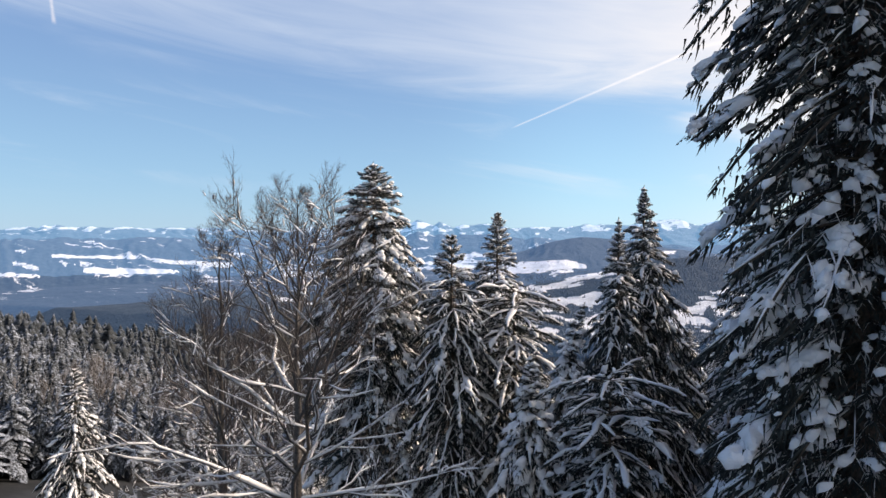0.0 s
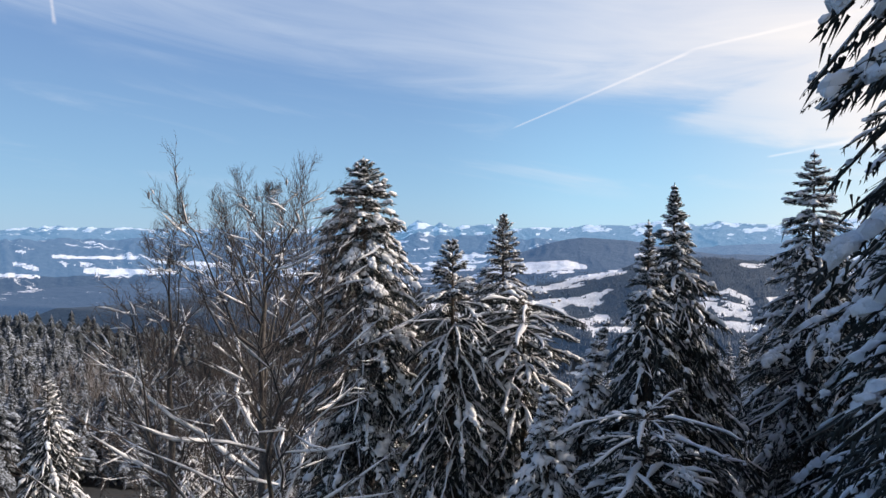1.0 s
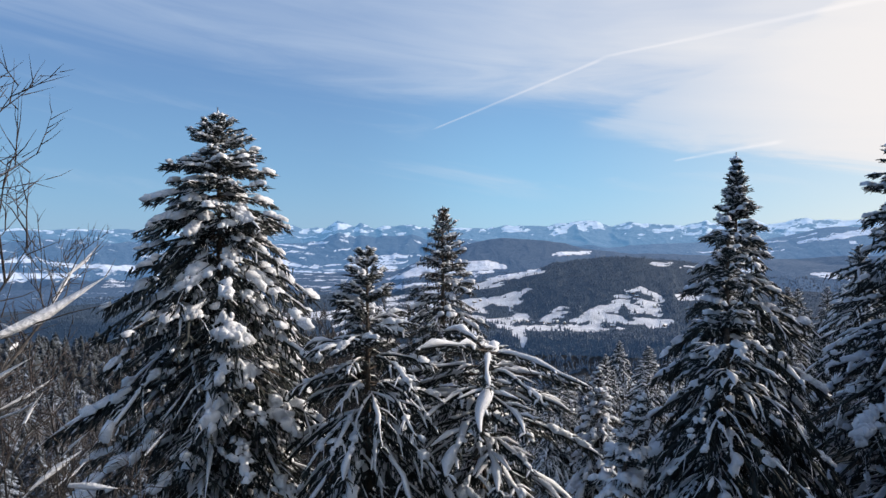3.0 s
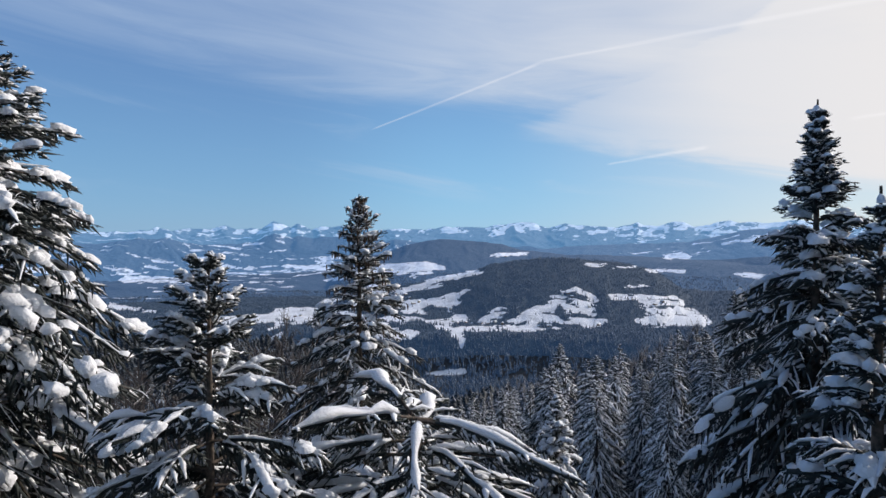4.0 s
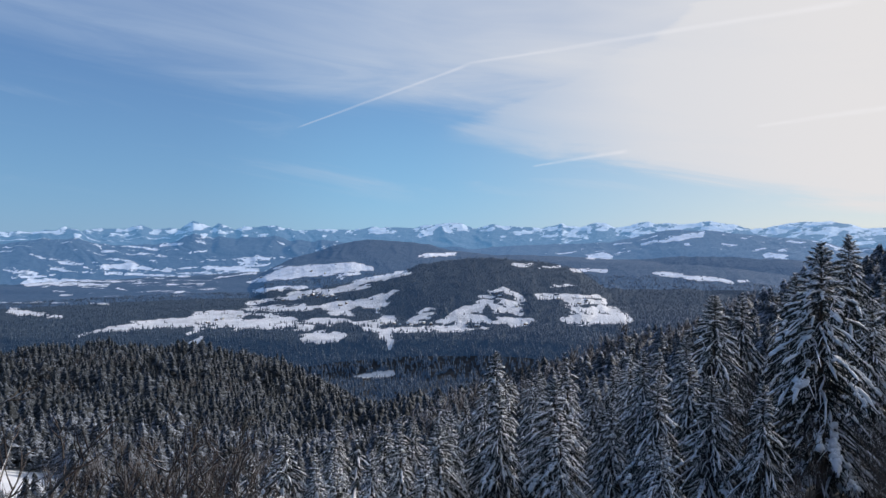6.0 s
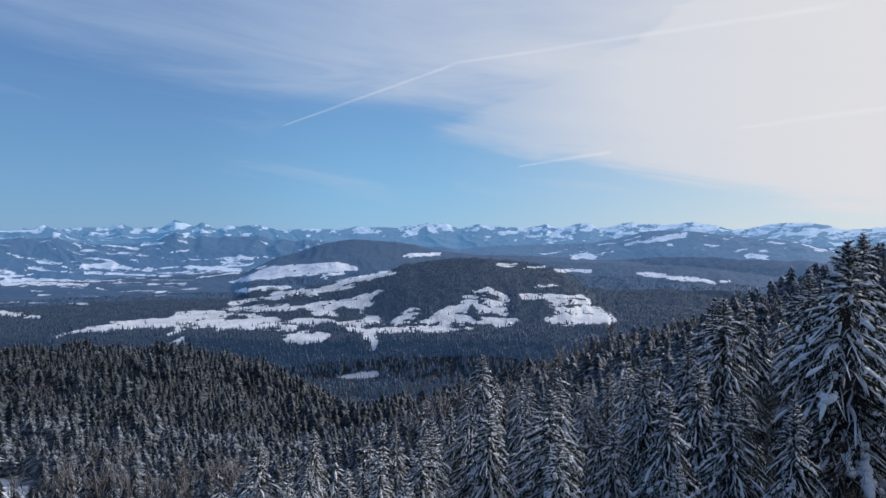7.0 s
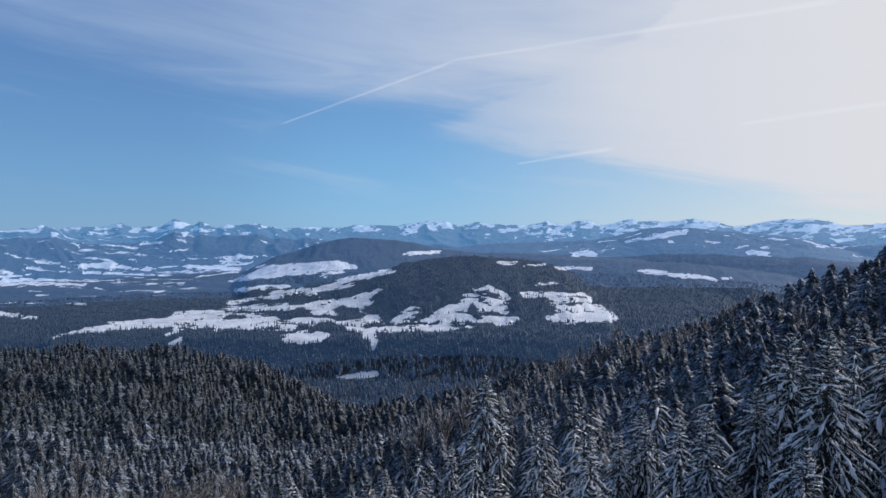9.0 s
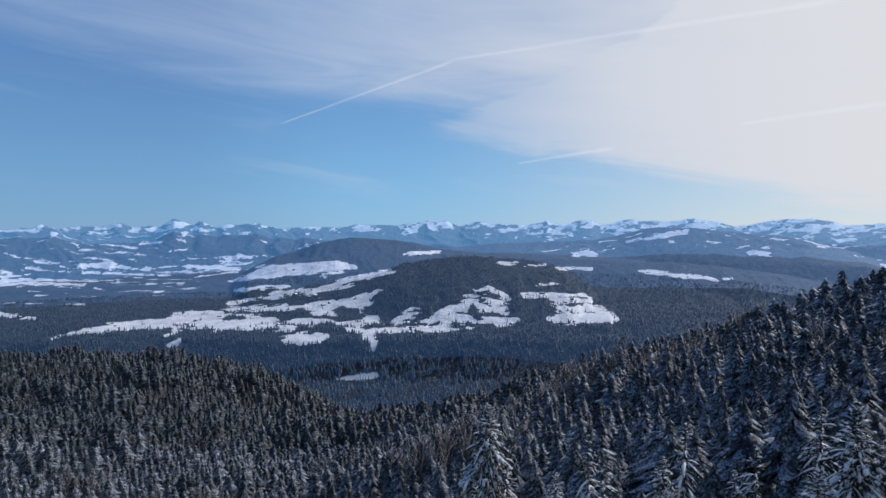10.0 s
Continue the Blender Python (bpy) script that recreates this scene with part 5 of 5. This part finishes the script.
bare_spots = slope_spots[(fbm(slope_spots[:, 0] / 45, slope_spots[:, 1] / 45, 3, 131) > 0.60) & (away > 170) & (away < 330)] + 2.6
woods("bare_woods", bare_spots, (12, 17), [twig_tuft(s) for s in (1, 2, 3)], FROSTED_TWIGS, "frosted bare broadleaf trees between the spruces", 29, 1.25)
dome_bare = hill_spots[fbm(hill_spots[:, 0] / 60, hill_spots[:, 1] / 60, 3, 133) > 0.62] + 2.4
woods("bare_woods", dome_bare, (10, 14), [twig_tuft(s, 22) for s in (4, 5)], FROSTED_TWIGS, "frosted bare broadleaf trees on the rounded hill", 31, 1.3)


def far_wood_spots(n, seed):
    g = np.random.default_rng(seed)
    az = g.uniform(-46, 37, n)
    r = 1180 + 1500 * g.uniform(0, 1, n) ** 1.15
    x, y = EYE_X + r * np.sin(np.radians(az)), EYE_Y + r * np.cos(np.radians(az))
    m = meadow_share(az, r, land(x, y))
    ok = (m < 0.45) | ((m < 0.95) & (fbm(x / 30, y / 14, 2, 91) > 0.78))
    return np.stack([x, y], -1)[ok]


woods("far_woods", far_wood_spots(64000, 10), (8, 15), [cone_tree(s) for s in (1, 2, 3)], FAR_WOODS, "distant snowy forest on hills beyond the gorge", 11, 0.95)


# ---------------------------------------------------------------- bare thicket
THICKET = "bare young trees between the spruces"
SHRUBS = []
for i, (h, w) in enumerate(((20, 3.2), (19, 2.8), (21, 3.4))):
    t = new("bare_tree")
    for n, me in bare_tree_parts(200 + i, h, w, limbs=22, sub=(8, 6), low=0.36, snow=0.28, girth=0.45, twig=2.4):
        part(n, me, t, "snow along the upper side of the limbs" if n == "snow_load" else "")
    SHRUBS.append((h, tagged(t, "bare brown young broadleaf tree flecked with snow", "tree", THICKET)))
shrub_spots = np.concatenate([scatter(1600, (-34, -11.5, 33, 50), 2.3, lambda x, y: x > -62 + y, 15, taken + HOLD)[:80],
                              scatter(700, (12, 38, 44, 76), 3.2, lambda x, y: x > 12, 16, taken + HOLD)[:36]])
started = set()
for n, (x, y) in enumerate(np.concatenate([[[9.6, 63.0], [-3.0, 60.0]], shrub_spots])):
    i = n % 3
    h, proto = SHRUBS[i]
    f = ((rng.uniform(19.5, 22.0) - 0.14 * max(y - 36, 0) if x < -11 else rng.uniform(11.5, 16.0)) - ground_at(x, y)) / h
    m = pose(float(x), float(y), ground_at(x, y) - 0.3, 0, 0, rng.uniform(0, 360)) @ Matrix.Diagonal((f, f, f, 1))
    if i in started:
        copy_thing(proto, m).matrix_basis = m
    else:
        started.add(i)
        proto.matrix_basis = m


# ---------------------------------------------------------------- farmhouses on the far meadows
def house_parts(w, d, h, roof):
    body = bmesh.new()
    bmesh.ops.create_cube(body, size=1.0)
    bmesh.ops.scale(body, vec=(w, d, h), verts=body.verts)
    bmesh.ops.translate(body, vec=(0, 0, h / 2), verts=body.verts)
    top = bmesh.new()
    o = 0.6
    rows = [[top.verts.new((sx * (w / 2 + o), y, z)) for y, z in ((-d / 2 - o, h - 0.4), (0, h + roof), (d / 2 + o, h - 0.4), (0, h + roof - 0.5))] for sx in (-1, 1)]
    a, b = rows
    for f in ((a[0], a[1], b[1], b[0]), (a[1], a[2], b[2], b[1]), (a[2], a[3], b[3], b[2]), (a[3], a[0], b[0], b[3]), (a[0], a[3], a[2], a[1]), (b[0], b[1], b[2], b[3])):
        top.faces.new(f)
    return body, top


PLANKS = bark_material("weathered_planks", (0.10, 0.06, 0.04), (0.24, 0.17, 0.12))
PLASTER = bark_material("cream_plaster", (0.55, 0.50, 0.42), (0.68, 0.64, 0.56))
FIELD_SNOW = material("field_snow", 0.8)[0]
FIELD_SNOW.node_tree.nodes["Principled BSDF"].inputs["Base Color"].default_value = (0.82, 0.84, 0.87, 1)
HOUSES = "farmhouses on the plateau"
FARMS = ((-279, 107), (-270, 110), (-261, 107), (-253, 111), (-244, 108), (-235, 112), (-226, 109), (-287, 112), (-218, 115), (-316, 117), (-139, 158), (-128, 161), (-116, 159), (-104, 162), (-90, 160), (-76, 161), (-62, 158), (-49, 160), (-439, 154), (-428, 152), (-396, 146), (-454, 159), (58, 107), (66, 104), (74, 109), (104, 127), (121, 160), (131, 158), (16, 164), (34, 163), (216, 121), (178, 113), (228, 116), (-44, 38), (-144, 134), (-212, 126), (-201, 122), (-374, 78), (-354, 75), (-264, 64), (-239, 68))


def seen_at(across, fall):
    """Where the sight line from the lookout meets the far land."""
    az = math.degrees(math.atan2(across, SIGHT))
    r = np.arange(1450.0, 3800.0, 4.0)
    x, y = EYE_X + r * math.sin(radians(az)), EYE_Y + r * math.cos(radians(az))
    hit = np.argmax(land(x, y) > EYE_Z - fall / SIGHT * r * math.cos(radians(az)))
    return float(x[hit]), float(y[hit])


kinds = []
for i, (w, d, h, rf) in enumerate(((10, 7, 4, 3), (8, 6, 4.5, 2.8), (13, 8, 3.8, 3.4))):
    home = new("farmhouse")
    for n, bm, mat in zip(("wall", "roof"), house_parts(w, d, h, rf), (PLANKS if i != 1 else PLASTER, FIELD_SNOW)):
        me = bpy.data.meshes.new(n)
        bm.to_mesh(me)
        bm.free()
        me.materials.append(mat)
        part(n, me, home, "snow-covered gable roof" if n == "roof" else "")
    kinds.append(tagged(home, "small farmhouse with snowy gable roof on the white plateau", "house", HOUSES))
for dx, dy, turn in ((-14, -4, 12), (10, 3, 20)):
    copy_thing(kinds[2], pose(FARM[0] + dx, FARM[1] + dy, ground_at(FARM[0] + dx, FARM[1] + dy) - 1.5, 0, 0, turn))
for n, (across, fall) in enumerate(FARMS):
    x, y = seen_at(across, fall)
    m = pose(x, y, ground_at(x, y) - 0.8, 0, 0, 37 * n)
    if n < 3:
        kinds[n].matrix_basis = m
    else:
        copy_thing(kinds[n % 3], m)


# ---------------------------------------------------------------- power line over the gorge
def power_line(a, b, tops):
    """Two wooden poles with a crossarm, three sagging cables between them."""
    line = new("power_line")
    line.location = (a[0], a[1], ground_at(*a))
    origin = np.array(line.location)
    turn = math.atan2(b[1] - a[1], b[0] - a[0])
    sidewise = np.array([-math.sin(turn), math.cos(turn), 0.0])
    ends = []
    for (x, y), top in zip((a, b), tops):
        foot, head = np.array([x, y, ground_at(x, y) - 1.0]) - origin, np.array([x, y, top]) - origin
        r = np.array([[0.22, 0.15]])
        part("pole", mesh_of("pole", [sweep(np.array([[foot, head]]), r, r, 8)], BARK), line)
        arm = np.array([[head - sidewise * 1.6 - [0, 0, 0.5], head + sidewise * 1.6 - [0, 0, 0.5]]])
        part("crossarm", mesh_of("crossarm", [sweep(arm, 0.09, 0.09, 4)], BARK), line)
        ends.append(head)
    f = np.linspace(0, 1, 24)[:, None]
    for off in (-1.5, 0.0, 1.5):
        p = ends[0] * (1 - f) + ends[1] * f + sidewise * off - [0, 0, 0.35] - np.array([0, 0, 1.0]) * (4 * 7.0 * f * (1 - f))
        part("cable", mesh_of("cable", [sweep(p[None], 0.045, 0.045, 5)], GREY_BARK), line, "dark sagging wire")
    return tagged(line, "power line on wooden poles crossing the wooded gorge", "power line")


power_line((-8.0, 615.0), (88.0, 755.0), (-128.0, -112.0))


# ---------------------------------------------------------------- vapour trails
def trail_material():
    m, g, b = material("vapour_trail", 1.0)
    at = g.tree.nodes.new("ShaderNodeTexCoord").outputs["UV"]
    uv = g.tree.nodes.new("ShaderNodeSeparateXYZ")
    g.put(uv.inputs[0], at)
    v = g.math("ABSOLUTE", g.math("SUBTRACT", uv.outputs[1], 0.5))
    puff = g.noise(1.0, 1, g.join(g.math("MULTIPLY", uv.outputs[0], 6.0), g.math("MULTIPLY", uv.outputs[1], 1.5), 0.0), 0.6)
    soft = g.math("MULTIPLY", g.ramp(v, 0.5, 0.05), g.ramp(puff, 0.15, 0.7, 0.25, 1.0))
    ends = g.math("MULTIPLY", g.ramp(uv.outputs[0], 0.0, 0.06), g.ramp(uv.outputs[0], 1.0, 0.9, 0.0, 1.0))
    g.tree.nodes.remove(b)
    # sunlight on the trail is painted as emission, the sun does not light it
    clear, sunlit_glow = g.tree.nodes.new("ShaderNodeBsdfTransparent"), g.tree.nodes.new("ShaderNodeEmission")
    sunlit_glow.inputs[0].default_value, sunlit_glow.inputs[1].default_value = (0.93, 0.95, 1.0, 1), 0.95
    mix = g.tree.nodes.new("ShaderNodeMixShader")
    g.put(mix.inputs[0], g.math("MULTIPLY", g.math("MULTIPLY", soft, ends), 0.26))
    g.put(mix.inputs[1], clear.outputs[0])
    g.put(mix.inputs[2], sunlit_glow.outputs[0])
    g.put(next(n for n in g.tree.nodes if n.type == "OUTPUT_MATERIAL").inputs[0], mix.outputs[0])
    return m


TRAIL = trail_material()
# from and to: bearing and elevation in degrees; breadth in metres
TRAILS = ((-14.5, 9.35, 1.6, 15.3, 24), (0.2, 15.1, 33.5, 17.2, 40), (6.5, 6.2, 15.2, 7.4, 30), (24.6, 8.8, 37.0, 9.6, 44), (-52.5, 19.8, -52.0, 15.6, 26))
for a0, e0, a1, e1, w in TRAILS:
    n, R = 40, 4600.0
    V, uvs = [], []
    for i in range(n + 1):
        f = i / n
        a, e = radians(a0 + (a1 - a0) * f), radians(e0 + (e1 - e0) * f + 1.25 * math.sin(f * 3.1) * ((a1 - a0) / 47) ** 2)
        da, de = (a1 - a0), (e1 - e0)
        k = math.hypot(da, de)
        for j in (-1, 1):
            half = math.degrees(w / R) / 2 * (0.7 + 0.8 * f)
            aa, ee = a + radians(-de / k * half * j), e + radians(da / k * half * j)
            V.append((EYE_X + R * math.cos(ee) * math.sin(aa), EYE_Y + R * math.cos(ee) * math.cos(aa), EYE_Z + R * math.sin(ee)))
            uvs.append((f, (j + 1) / 2))
    me = bpy.data.meshes.new("vapour_trail")
    me.from_pydata(V, [], [(2 * i, 2 * i + 2, 2 * i + 3, 2 * i + 1) for i in range(n)])
    layer = me.uv_layers.new(name="UVMap")
    for lp in me.loops:
        layer.data[lp.index].uv = uvs[lp.vertex_index]
    me.materials.append(TRAIL)
    tagged(new("vapour_trail", me), "thin white aircraft vapour trail high in the sky", "vapour trail", kind="stuff")
